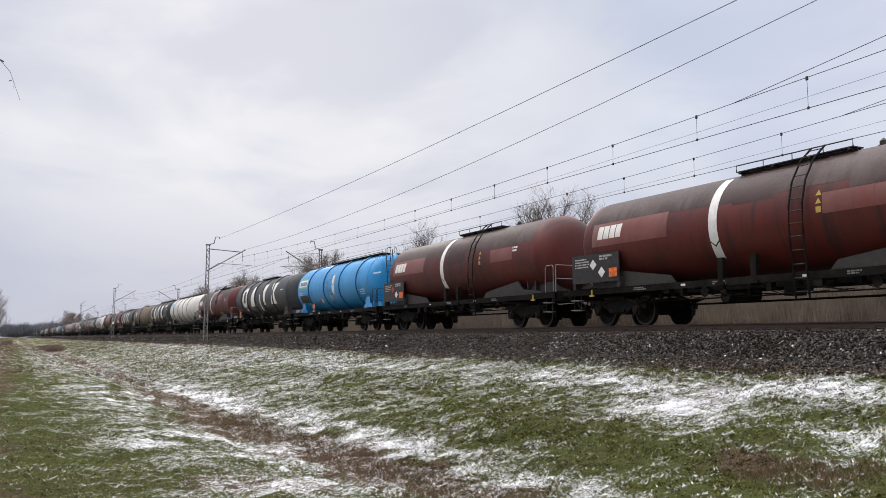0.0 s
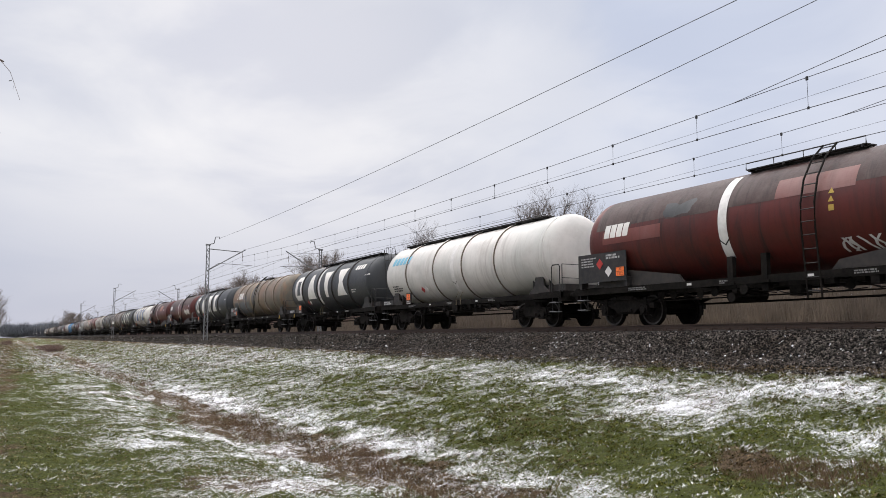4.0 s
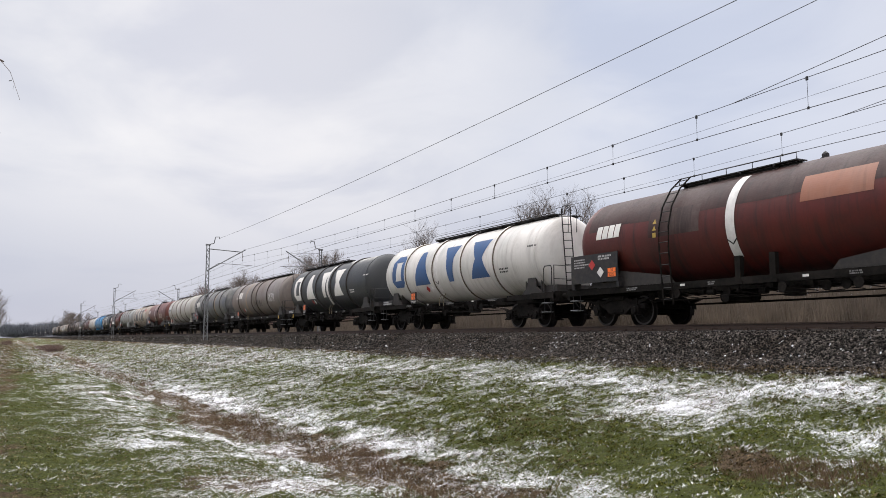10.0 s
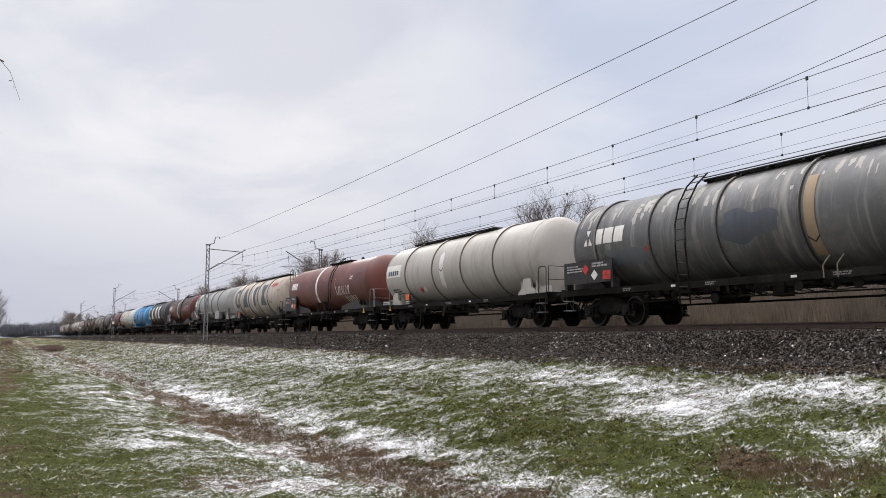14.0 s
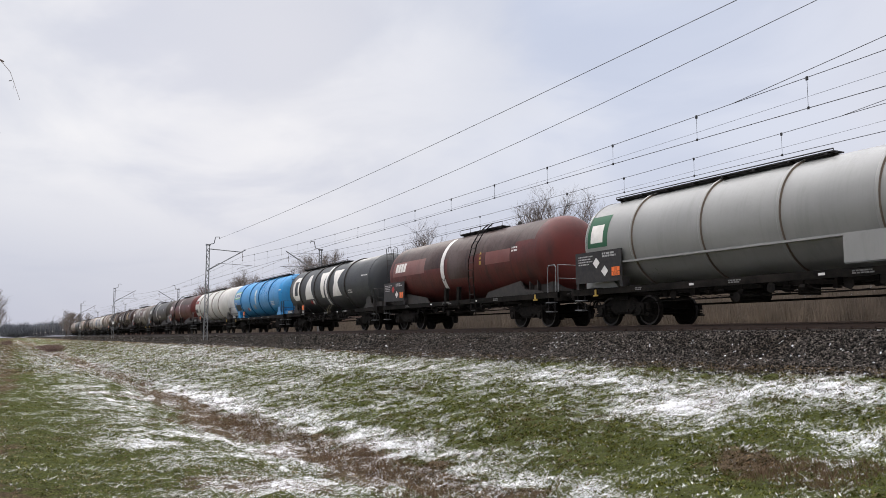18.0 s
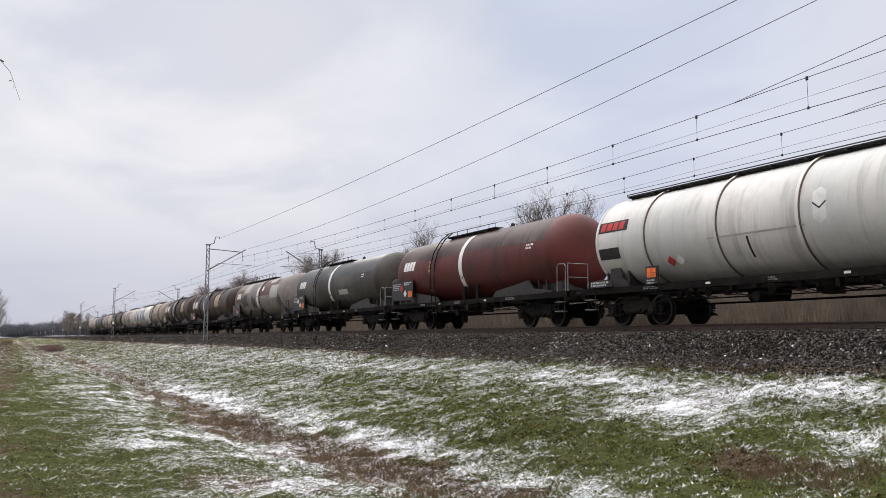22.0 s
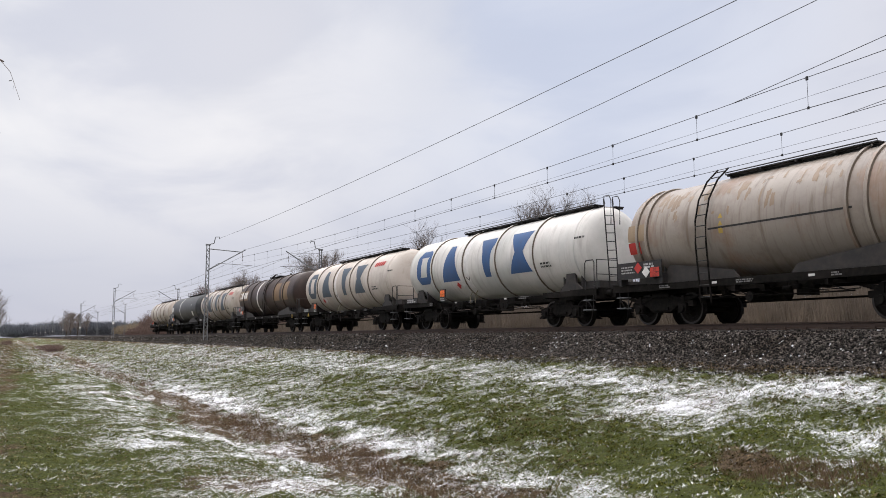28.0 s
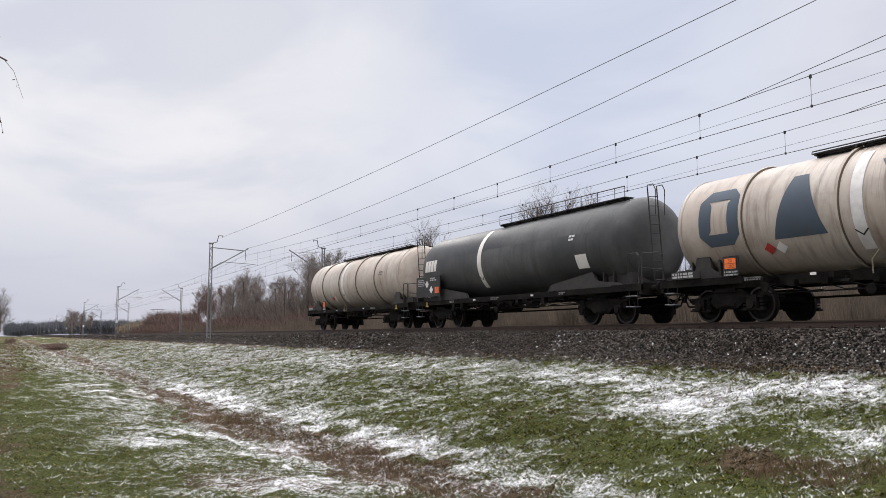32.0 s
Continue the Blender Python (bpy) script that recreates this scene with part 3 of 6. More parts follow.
def rail_mesh():
    bm = bmesh.new()
    half = [(-0.075, -0.172), (-0.075, -0.160), (-0.012, -0.145), (-0.010, -0.045), (-0.036, -0.035), (-0.036, -0.006), (-0.028, 0.0)]
    prof = half + [(-y, z) for y, z in reversed(half)]
    a = [bm.verts.new((X_END, y, z)) for y, z in prof]
    b = [bm.verts.new((X_START, y, z)) for y, z in prof]
    for i in range(len(prof)):
        j = (i + 1) % len(prof)
        bm.faces.new((a[i], b[i], b[j], a[j])).material_index = 1 if i == 6 else 0
    bm.faces.new(a)
    bm.faces.new(b)
    return mesh_of("rail", bm, RAIL, RAIL_TOP)


rail_me = rail_mesh()
bm = bmesh.new()
bar_shape(bm, [(-0.13, -0.40), (0.13, -0.40), (0.11, -0.19), (-0.11, -0.19)], -1.3, 1.3)
sleeper_me = mesh_of("sleeper", bm, CONCRETE)
bm = bmesh.new()
box(bm, -0.06, 0.06, -0.14, -0.08, -0.19, -0.125)
box(bm, -0.06, 0.06, 0.08, 0.14, -0.19, -0.125)
clip_me = mesh_of("rail_fastening", bm, RAIL)
for y in TRACK_Y:
    for side in (-0.75, 0.75):
        r = tagged(new("rail", rail_me), "rust-brown steel rail with a polished head", "rail", kind="structure")
        r.location = (0, y + side, 0)

# ---- overhead line ----
SPAN, FIRST = 72.5, -72.4


def mast_things(x, y, way):
    """A lattice mast with its cantilever; way is +1 when the arm reaches towards larger y."""
    mast = tagged(new("catenary_mast"), "grey lattice steel mast carrying an overhead wire arm", "mast", "masts along the line")
    mast.location = (x, y, -0.72)
    bm = bmesh.new()
    box(bm, -0.35, 0.35, -0.38, 0.38, -0.6, 0.08)
    part("foundation", bm, OLD_CONCRETE, mast)
    bm = bmesh.new()
    h = 8.5
    for sy in (-1, 1):
        bar_shape(bm, [(-0.09, 0.1), (0.09, 0.1), (0.07, h), (-0.07, h)], sy * 0.155 - 0.035, sy * 0.155 + 0.035)
    for v in bm.verts:
        v.co.y *= 1 - 0.25 * max(0.0, v.co.z) / h
    k, z = 1, 0.3
    while z < h - 0.5:
        w0, w1 = 0.155 - 0.038 * z / h, 0.155 - 0.038 * (z + 0.30) / h
        for x0 in (-0.07, 0.07):
            tube(bm, [(x0, -k * w0, z), (x0, k * w1, z + 0.30)], 0.020, 4)
        k, z = -k, z + 0.30
    box(bm, -0.12, 0.12, -0.20, 0.20, h - 0.08, h + 0.04)
    part("lattice_post", bm, GALV, mast)
    arm_z, tip = 8.12, 3.05
    bm = bmesh.new()
    tube(bm, [(0, 0, arm_z), (0, way * tip, arm_z - 0.16)], 0.045 if way > 0 and x > -100 else 0.014, 6)
    part("top_arm", bm, GALV, mast)
    bm = bmesh.new()
    tube(bm, [(0, 0, 6.2), (0, way * (tip + 0.25), arm_z + 0.06)], 0.052, 6)
    part("strut", bm, GALV, mast)
    bm = bmesh.new()
    for i in range(5):
        lathe(bm, [(arm_z - 0.35 - i * 0.13, 0.02), (arm_z - 0.38 - i * 0.13, 0.045), (arm_z - 0.43 - i * 0.13, 0.02)], 8, "z", Matrix.Translation((0, way * tip, 0)))
    tube(bm, [(0, way * tip, arm_z - 0.1), (0, way * tip, 7.5)], 0.012, 4)
    part("insulator", bm, INSULATOR, mast)
    if way > 0 and x < -100:
        bm = bmesh.new()
        box(bm, 0.10, 0.12, -0.16, 0.16, 2.5, 2.9)
        part("mast_plate", bm, STRAP_WHITE, mast, "small white plate")
    bm = bmesh.new()
    tube(bm, [(0.25, way * 0.9, 6.85), (0.25, way * 3.9, 6.75)], 0.024, 5)
    tube(bm, [(0.25, way * 3.7, 6.75), (0.25, way * 2.6, 6.45), (0.25, way * 2.55, 6.3)], 0.016, 5)
    tube(bm, [(0, way * 0.1, 6.3), (0.25, way * 0.9, 6.85)], 0.02, 5)
    part("steady_arm", bm, GALV, mast)
    bm = bmesh.new()
    tube(bm, [(0, 0, h), (0, way * 0.5, h + 0.12), (0, way * 0.62, h + 0.7), (0, way * 0.95, h + 0.72), (0, way * 1.0, h + 0.55)], 0.042, 5)
    part("horn", bm, GALV, mast)
    return mast


def wire(name, label, pts, r, group="overhead wires"):
    bm = bmesh.new()
    tube(bm, pts, r, 5)
    return tagged(new(name, mesh_of(name, bm, CABLE)), label, "wire", group)


mast_x = [FIRST + SPAN * k for k in (1, 0, -1, -2, -3, -4, -5, -6, -7, -8)]
for x in mast_x:
    mast_things(x, 15.08, 1)
    mast_things(x + 0.7, 25.25, -1)


def sag(x, low, rise):
    k = ((x - FIRST) % SPAN) / SPAN - 0.5
    return low + rise * (2 * k) ** 2


for ty, cable in zip(TRACK_Y, ("near", "far")):
    xs = np.arange(mast_x[-1], mast_x[0] + 40, 6.04).tolist()
    wire("messenger_wire", "dark stranded wire sagging between masts", [(x, ty, sag(x, 6.10, 0.72)) for x in xs], 0.010)
    wire("contact_wire", "dark straight contact wire above the rails", [(x, ty, 5.56) for x in xs[::6] + xs[-1:]], 0.011)
    drop = -9.75 - (0.0 if ty < 20 else 0.2)
    i = 0
    while drop > -100:
        z1 = sag(drop, 6.10, 0.72)
        bm = bmesh.new()
        thin = 1.0 if drop > -40 else 0.55
        tube(bm, [(drop, ty, 5.55), (drop, ty, z1)], 0.007 * thin, 4)
        box(bm, drop - 0.03 * thin, drop + 0.03 * thin, ty - 0.02, ty + 0.02, z1 - 0.07 * thin, z1 + 0.03)
        box(bm, drop - 0.025 * thin, drop + 0.025 * thin, ty - 0.02, ty + 0.02, 5.53, 5.60)
        tagged(new("dropper", mesh_of("dropper", bm, CABLE)), "thin dropper between two overhead wires", "wire", "droppers")
        drop -= 3.88
    wire("auxiliary_wire", "thin auxiliary wire above the rails", [(x, ty + 0.25, sag(x, 5.72, 0.6)) for x in xs], 0.005)
for ty, x0 in zip(TRACK_Y, (-16.2, -15.6)):
    wire("stitch_wire", "short wire branching up from the overhead line", [(x, ty, sag(x0, 6.10, 0.72) + 0.105 * (x - x0) - 0.0006 * (x - x0) * (20 - x + x0)) for x in spread((x0, 8.0, 4.0))], 0.010)
xs = np.arange(mast_x[-1], mast_x[0] + 40, 6.04).tolist()
wire("feeder_wire", "dark feeder wire on the mast horns", [(x, 15.8 + 0.23 * min(1.0, max(0.0, (-x - 20) / 52)), sag(x, 7.95, 0.42)) for x in spread((FIRST + 0.01, 30.0, 6.04))], 0.011)
wire("feeder_wire", "dark feeder wire over the tracks", [(x, 18.05 - 0.0022 * max(0.0, x + 71.7), 7.06 + 0.00080 * (x + 52) ** 2) for x in spread((-71.7, 0.0, 5.0), (0.0, 30.0, 6.0))], 0.011)
# ---- tank wagons ----
R_TANK, Z_TANK = 1.46, 2.66
shared = {}


def once(key, make):
    if key not in shared:
        shared[key] = make()
    return shared[key]


def tank_mesh(length, mat, flat):
    """A cylinder with dished heads, from x = 0 to x = length."""
    bm = bmesh.new()
    d = 0.46 if flat else 0.62
    head = []
    for a in (0, 6, 13, 22, 32, 43, 54, 64, 73, 81, 90):
        c, q = math.cos(radians(a)), math.sin(radians(a))
        head.append((d * (1 - c ** 0.85), R_TANK * q ** 0.66))
    prof = head + [(x, R_TANK) for x in (length * 0.25, length * 0.5, length * 0.75)] + [(length - a, r) for a, r in reversed(head)]
    lathe(bm, prof, 56, "x", Matrix.Translation((0, 0, Z_TANK)))
    return mesh_of("tank", bm, mat, smooth=40)


def ring_mesh(mat, width=0.10, proud=0.065, shaded_edge=True, edge_mat=None):
    """A stiffening hoop with a painted line of shade and dirt along each side."""
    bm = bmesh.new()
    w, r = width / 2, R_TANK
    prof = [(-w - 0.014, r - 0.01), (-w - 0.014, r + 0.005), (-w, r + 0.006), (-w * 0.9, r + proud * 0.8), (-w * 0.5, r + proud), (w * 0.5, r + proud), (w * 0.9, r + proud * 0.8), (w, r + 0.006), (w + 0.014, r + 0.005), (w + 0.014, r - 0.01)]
    if not shaded_edge:
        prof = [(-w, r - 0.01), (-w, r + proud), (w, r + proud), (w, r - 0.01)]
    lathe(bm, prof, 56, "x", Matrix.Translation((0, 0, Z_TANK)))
    me = mesh_of("ring", bm, mat, edge_mat or SHADE_GRIME, smooth=50)
    if shaded_edge:
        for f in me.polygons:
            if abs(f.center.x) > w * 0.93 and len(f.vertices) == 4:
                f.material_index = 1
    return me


def decal(polys, x, z, lift=0.006, radius=R_TANK, cell=0.06):
    """Flat outlines (along, up) laid on the near side of the tank round (x, z)."""
    bm = bmesh.new()
    mid = math.asin(max(-0.98, min(0.98, (z - Z_TANK) / radius)))
    for poly in polys:
        f = bmesh.new()
        f.faces.new([f.verts.new((u, v, 0)) for u, v in poly])
        lo, hi = min(p[1] for p in poly), max(p[1] for p in poly)
        v = math.floor(lo / cell) * cell + cell
        while v < hi:
            bmesh.ops.bisect_plane(f, geom=f.verts[:] + f.edges[:] + f.faces[:], plane_co=(0, v, 0), plane_no=(0, 1, 0))
            v += cell
        bmesh.ops.triangulate(f, faces=f.faces[:])
        f.verts.index_update()
        vs = [bm.verts.new((x + q.co.x, -(radius + lift) * math.cos(mid + q.co.y / radius), Z_TANK + (radius + lift) * math.sin(mid + q.co.y / radius))) for q in f.verts]
        for t in f.faces:
            bm.faces.new([vs[q.index] for q in t.verts])
        f.free()
    return bm


def rect(w, h, u=0.0, v=0.0, slant=0.0):
    return [(u - w / 2 - slant, v - h / 2), (u + w / 2 - slant, v - h / 2), (u + w / 2 + slant, v + h / 2), (u - w / 2 + slant, v + h / 2)]


# Plain emblem shapes: a ring with eight corners, a wedge, a plug, three lobes, a slanted block, a waisted block.
def emblem(kind, w, h):
    if kind == "ring":
        a, b, t = w / 2, h / 2, w * 0.30
        c, d = w * 0.22, h * 0.2
        return [[(-a, -b + d), (-a + c, -b), (-a + c + 0.02, -b + t * 0.8), (-a + t, -b + d + t * 0.35), (-a + t, b - d - t * 0.35), (-a + c + 0.02, b - t * 0.8), (-a + c, b), (-a, b - d)],
                [(-a + c, b), (-a + c + 0.02, b - t * 0.8), (a - c, b - t * 0.8), (a - c, b)],
                [(a - c, b), (a - c, b - t * 0.8), (a - t, b - d - t * 0.3), (a, b - d)],
                [(-a + c + 0.02, -b + t * 0.8), (-a + c, -b), (a - c, -b), (a - c, -b + t * 0.8)],
                [(a - t, -b + d), (a - c, -b + t * 0.7), (a - c, -b), (a, -b + d), (a, b - d), (a - t, b - d - t * 0.3)]]
    a, b = w / 2, h / 2
    if kind == "wedge":
        return [[(-a, -b), (a, -b), (w * 0.14, b), (-w * 0.14, b)]]
    if kind == "plug":
        return [[(-w * 0.16, -b), (w * 0.16, -b), (w * 0.26, b * 0.3), (a, b), (-a, b), (-w * 0.26, b * 0.3)]]
    if kind == "lobes":
        return [[(-a, -b), (-w * 0.06, -b), (-w * 0.2, -b * 0.1)], [(a, -b), (w * 0.06, -b), (w * 0.2, -b * 0.1)], [(-w * 0.25, b), (w * 0.25, b), (0, b * 0.1)]]
    if kind == "block":
        return [rect(w, h, 0, 0, h * 0.06)]
    return [[(-a, b), (a, b), (w * 0.19, 0), (a, -b), (-a, -b), (-w * 0.19, 0)]]


def ragged(w, h, rng):
    """A worn patch with an uneven outline."""
    pts = []
    e = [(rng.uniform(0.03, 0.12), rng.uniform(0, 6.28)) for _ in range(4)]
    for k in range(40):
        t = 2 * math.pi * k / 40
        c, s = math.cos(t), math.sin(t)
        q = (0.82 + sum(a * math.sin((i + 2) * t + p) for i, (a, p) in enumerate(e)) + rng.uniform(-0.03, 0.03)) / max(abs(c), abs(s)) ** 0.6
        pts.append((w / 2 * c * q, h / 2 * s * q))
    return pts


def soot_band(w, h, rng):
    """A long soot mark along the top with a stepped lower edge."""
    low, u, v = [], -w / 2, 0.0
    while u < w / 2:
        v = rng.uniform(0.0, 0.14) * h if rng.random() < 0.35 else v
        step = rng.uniform(0.6, 1.8)
        low += [(u, -h / 2 + v), (min(u + step, w / 2), -h / 2 + v + rng.uniform(-0.03, 0.03))]
        u += step
    return low + [(w / 2, h / 2), (-w / 2, h / 2)]


def wheelset_mesh():
    bm = bmesh.new()
    for s in (-1, 1):
        m = Matrix.Translation((0, 0, 0))
        prof = [(s * 0.81, 0.10), (s * 0.80, 0.17), (s * 0.745, 0.22), (s * 0.735, 0.37), (s * 0.80, 0.40), (s * 0.80, 0.455), (s * 0.70, 0.46), (s * 0.67, 0.485), (s * 0.665, 0.40), (s * 0.70, 0.36), (s * 0.70, 0.2), (s * 0.66, 0.10)]
        lathe(bm, prof, 28, "y", m)
    tube(bm, [(0, -0.95, 0), (0, 0.95, 0)], 0.085, 12)
    for s in (-1, 1):
        for k in range(3):
            a = k * 2.094
            tube(bm, [(math.cos(a) * 0.29, s * 0.752, math.sin(a) * 0.29), (math.cos(a) * 0.29, s * 0.775, math.sin(a) * 0.29)], 0.03, 6)
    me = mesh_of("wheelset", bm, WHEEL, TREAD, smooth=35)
    for f in me.polygons:
        r = math.hypot(f.center.x, f.center.z)
        if 0.42 < r < 0.478 and abs(f.center.y) > 0.79:
            f.material_index = 1
    return me


def side_frame_mesh():
    bm = bmesh.new()
    pts = [(-1.25, 0.50), (-1.25, 0.66), (-0.62, 0.72), (-0.45, 0.86), (0.45, 0.86), (0.62, 0.72), (1.25, 0.66), (1.25, 0.50), (0.62, 0.54), (0.36, 0.36), (-0.36, 0.36), (-0.62, 0.54)]
    bar_shape(bm, pts, -0.07, 0.07)
    box(bm, -0.30, 0.30, -0.12, 0.10, 0.42, 0.50)
    box(bm, -0.34, 0.34, -0.13, 0.12, 0.80, 0.90)
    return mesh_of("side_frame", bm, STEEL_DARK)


def axle_box_mesh():
    bm = bmesh.new()
    box(bm, -0.16, 0.16, -0.14, 0.08, -0.15, 0.20)
    tube(bm, [(0, -0.21, 0), (0, -0.13, 0)], 0.12, 12)
    for s in (-0.27, 0.27):
        for k in range(4):
            tube(bm, [(s, -0.03, -0.12 + k * 0.075), (s, -0.03, -0.075 + k * 0.075)], 0.085 - 0.012 * (k % 2), 9)
        box(bm, s - 0.1, s + 0.1, -0.12, 0.06, -0.17, -0.12)
        box(bm, s - 0.1, s + 0.1, -0.12, 0.06, 0.17, 0.21)
    return mesh_of("axle_box", bm, STEEL_DARK)


def leaf_box_mesh():
    bm = bmesh.new()
    box(bm, -0.15, 0.15, -0.14, 0.08, -0.14, 0.14)
    tube(bm, [(0, -0.2, 0), (0, -0.13, 0)], 0.11, 12)
    for k in range(6):
        w = 0.62 - 0.085 * k
        bar_shape(bm, [(-w, 0.34 + k * -0.026), (0, 0.30 + k * -0.026), (w, 0.34 + k * -0.026), (w, 0.36 + k * -0.026), (0, 0.324 + k * -0.026), (-w, 0.36 + k * -0.026)], -0.07, 0.05)
    box(bm, -0.06, 0.06, -0.09, 0.07, 0.12, 0.38)
    return mesh_of("axle_box", bm, STEEL_DARK)


def bolster_mesh():
    bm = bmesh.new()
    box(bm, -0.30, 0.30, -0.98, 0.98, 0.62, 0.84)
    for s in (-1, 1):
        box(bm, s * 1.14 - 0.05, s * 1.14 + 0.05, -0.95, 0.95, 0.52, 0.64)
        for y in (-0.75, 0.75):
            box(bm, s * 0.40 - 0.05, s * 0.40 + 0.05, y - 0.06, y + 0.06, 0.30, 0.62)
    lathe(bm, [(0.80, 0.35), (0.95, 0.30)], 16, "z")
    return mesh_of("bogie", bm, STEEL_DARK)


front_sets, rear_sets = [], []


def bogie(parent, x, leaf=False):
    b = part("bogie", once("bolster", bolster_mesh), None, parent, "grimy black two-axle bogie", m=pose(x, 0, 0))
    for s in (-1, 1):
        part("side_frame", once("side", side_frame_mesh), None, b, m=pose(0, s * 1.0, 0))
        for q in (-0.9, 0.9):
            part("axle_box", once("leaf" if leaf else "abox", leaf_box_mesh if leaf else axle_box_mesh), None, b, m=pose(q, s * 1.02, 0.46, 0, 0, 0 if s < 0 else 180))
    for q, keep in ((0.9, front_sets), (-0.9, rear_sets)):
        w = part("wheelset", once("wheels", wheelset_mesh), None, b, "dark steel wheels on an axle", m=pose(q, 0, 0.46))
        keep.append(w)
    return b


def buffer_mesh():
    bm = bmesh.new()
    lathe(bm, [(-0.02, 0.17), (0.02, 0.17), (0.03, 0.11), (0.32, 0.10), (0.33, 0.075), (0.50, 0.075), (0.51, 0.22), (0.55, 0.21), (0.57, 0.0)], 16, "x")
    return mesh_of("buffer", bm, STEEL_DARK, smooth=40)


def hook_mesh():
    bm = bmesh.new()
    tube(bm, [(0, 0, 0), (0.3, 0, 0), (0.42, 0, -0.12), (0.5, 0, -0.3), (0.62, 0, -0.34)], 0.045, 6)
    tube(bm, [(0.0, 0.3, -0.1), (0.2, 0.3, -0.25), (0.4, 0.28, -0.48), (0.62, 0.27, -0.5)], 0.03, 6)
    return mesh_of("coupling", bm, STEEL_DARK)


def text_mesh(body, size, key):
    def make():
        cu = bpy.data.curves.new(key, "FONT")
        cu.body, cu.size, cu.align_x, cu.align_y = body, size, "CENTER", "CENTER"
        cu.resolution_u = 2
        ob = bpy.data.objects.new(key, cu)
        scene.collection.objects.link(ob)
        me = bpy.data.meshes.new_from_object(ob.evaluated_get(bpy.context.evaluated_depsgraph_get()))
        bpy.data.objects.remove(ob)
        me.materials.clear()
        me.materials.append(MARK_BLACK)
        return me
    return once(key, make)


def plate(parent, x, y, z, mat=None):
    """The orange dangerous-goods plate."""
    def make():
        bm = bmesh.new()
        box(bm, -0.20, 0.20, -0.006, 0.006, -0.15, 0.15, 1)
        for x0, x1, z0, z1 in ((-0.187, 0.187, 0.007, 0.137), (-0.187, 0.187, -0.137, -0.007)):
            box(bm, x0, x1, -0.011, -0.006, z0, z1, 0)
        return mesh_of("hazard_plate", bm, mat or MARK_ORANGE, MARK_BLACK)
    p = part("hazard_plate", once("plate" + (mat.name if mat else ""), make), None, parent, "orange plate with black numbers", m=pose(x, y, z))
    part("number", text_mesh("30", 0.135, "code_top"), None, p, m=pose(0, -0.0125, 0.07, 90, 0, 0))
    part("number", text_mesh("1202", 0.135, "code_low"), None, p, m=pose(0, -0.0125, -0.074, 90, 0, 0))
    return p


def diamond(parent, x, y, z, mat, tilt=0.0, size=0.17, key="diamond"):
    def make():
        bm = bmesh.new()
        bar_shape(bm, [(-size, 0), (0, -size), (size, 0), (0, size)], -0.004, 0.004)
        return mesh_of(key, bm, mat)
    return part("hazard_label", once(key + mat.name, make), None, parent, m=pose(x, y, z, tilt, 0, 0))


def text_bars(parent, x, y, z, w, rows, mat, rng, size=0.07, name="lettering", gap=1.7):
    """Lines too small to read, as plain bars on a flat board."""
    bm = bmesh.new()
    for r in range(rows):
        u, zz = 0.0, -r * size * gap
        while u < w * rng.uniform(0.6, 1.0):
            l = size * rng.choice((0.7, 1.2, 2.0, 2.8))
            box(bm, u, min(u + l, w), -0.003, 0.0, zz - size / 2, zz + size / 2)
            u += l + size * 0.6
    return tagged(part(name, bm, mat, parent, m=pose(x, y, z)), kind="stuff")


def tank_bars(parent, x, z, w, rows, mat, rng, size=0.07):
    polys = []
    for r in range(rows):
        u = 0.0
        while u < w * rng.uniform(0.6, 1.0):
            l = size * rng.choice((0.7, 1.2, 2.0))
            polys.append(rect(l, size, u + l / 2, -r * size * 1.7))
            u += l + size * 0.5
    return tagged(part("lettering", decal(polys, x, z), mat, parent), kind="stuff")


def squiggle(rng, w, h, strokes):
    """A spray-painted scrawl as loose bent strokes."""
    polys = []
    for k in range(strokes):
        u = -w / 2 + w * (k + 0.5) / strokes
        t = 0.035
        a = rng.uniform(-0.12, 0.12)
        for s in range(3):
            v0, v1 = h * (-0.5 + s / 3), h * (-0.5 + (s + 1) / 3)
            b = a + rng.uniform(-0.16, 0.16)
            polys.append([(u + a - t, v0), (u + a + t, v0), (u + b + t, v1), (u + b - t, v1)])
            a = b
    return polys


def rung(parent, x, y, z, turn=0):
    def make():
        bm = bmesh.new()
        tube(bm, [(-0.19, 0, 0), (0.19, 0, 0)], 0.015, 5)
        return mesh_of("rung", bm, STEEL_GREY)
    return part("rung", once("rung", make), None, parent, m=pose(x, y, z, 0, 0, turn))


def end_ladder(wagon, m, tall=3.05):
    def make():
        bm = bmesh.new()
        for s in (-0.19, 0.19):
            tube(bm, [(s, 0, 0), (s, 0, tall)], 0.022, 5)
        return mesh_of("end_ladder", bm, STEEL_GREY)
    lad = part("end_ladder", once("end_ladder", make), None, wagon, "steel ladder up the tank's end", m=m)
    for k in range(10):
        rung(lad, 0, 0, 0.15 + 0.29 * k)


LADDER_PATH = [(-1.45, 0.55), (-1.50, 1.2), (-1.58, 2.2), (-1.56, 2.8), (-1.40, 3.4), (-1.05, 3.95), (-0.62, 4.32)]


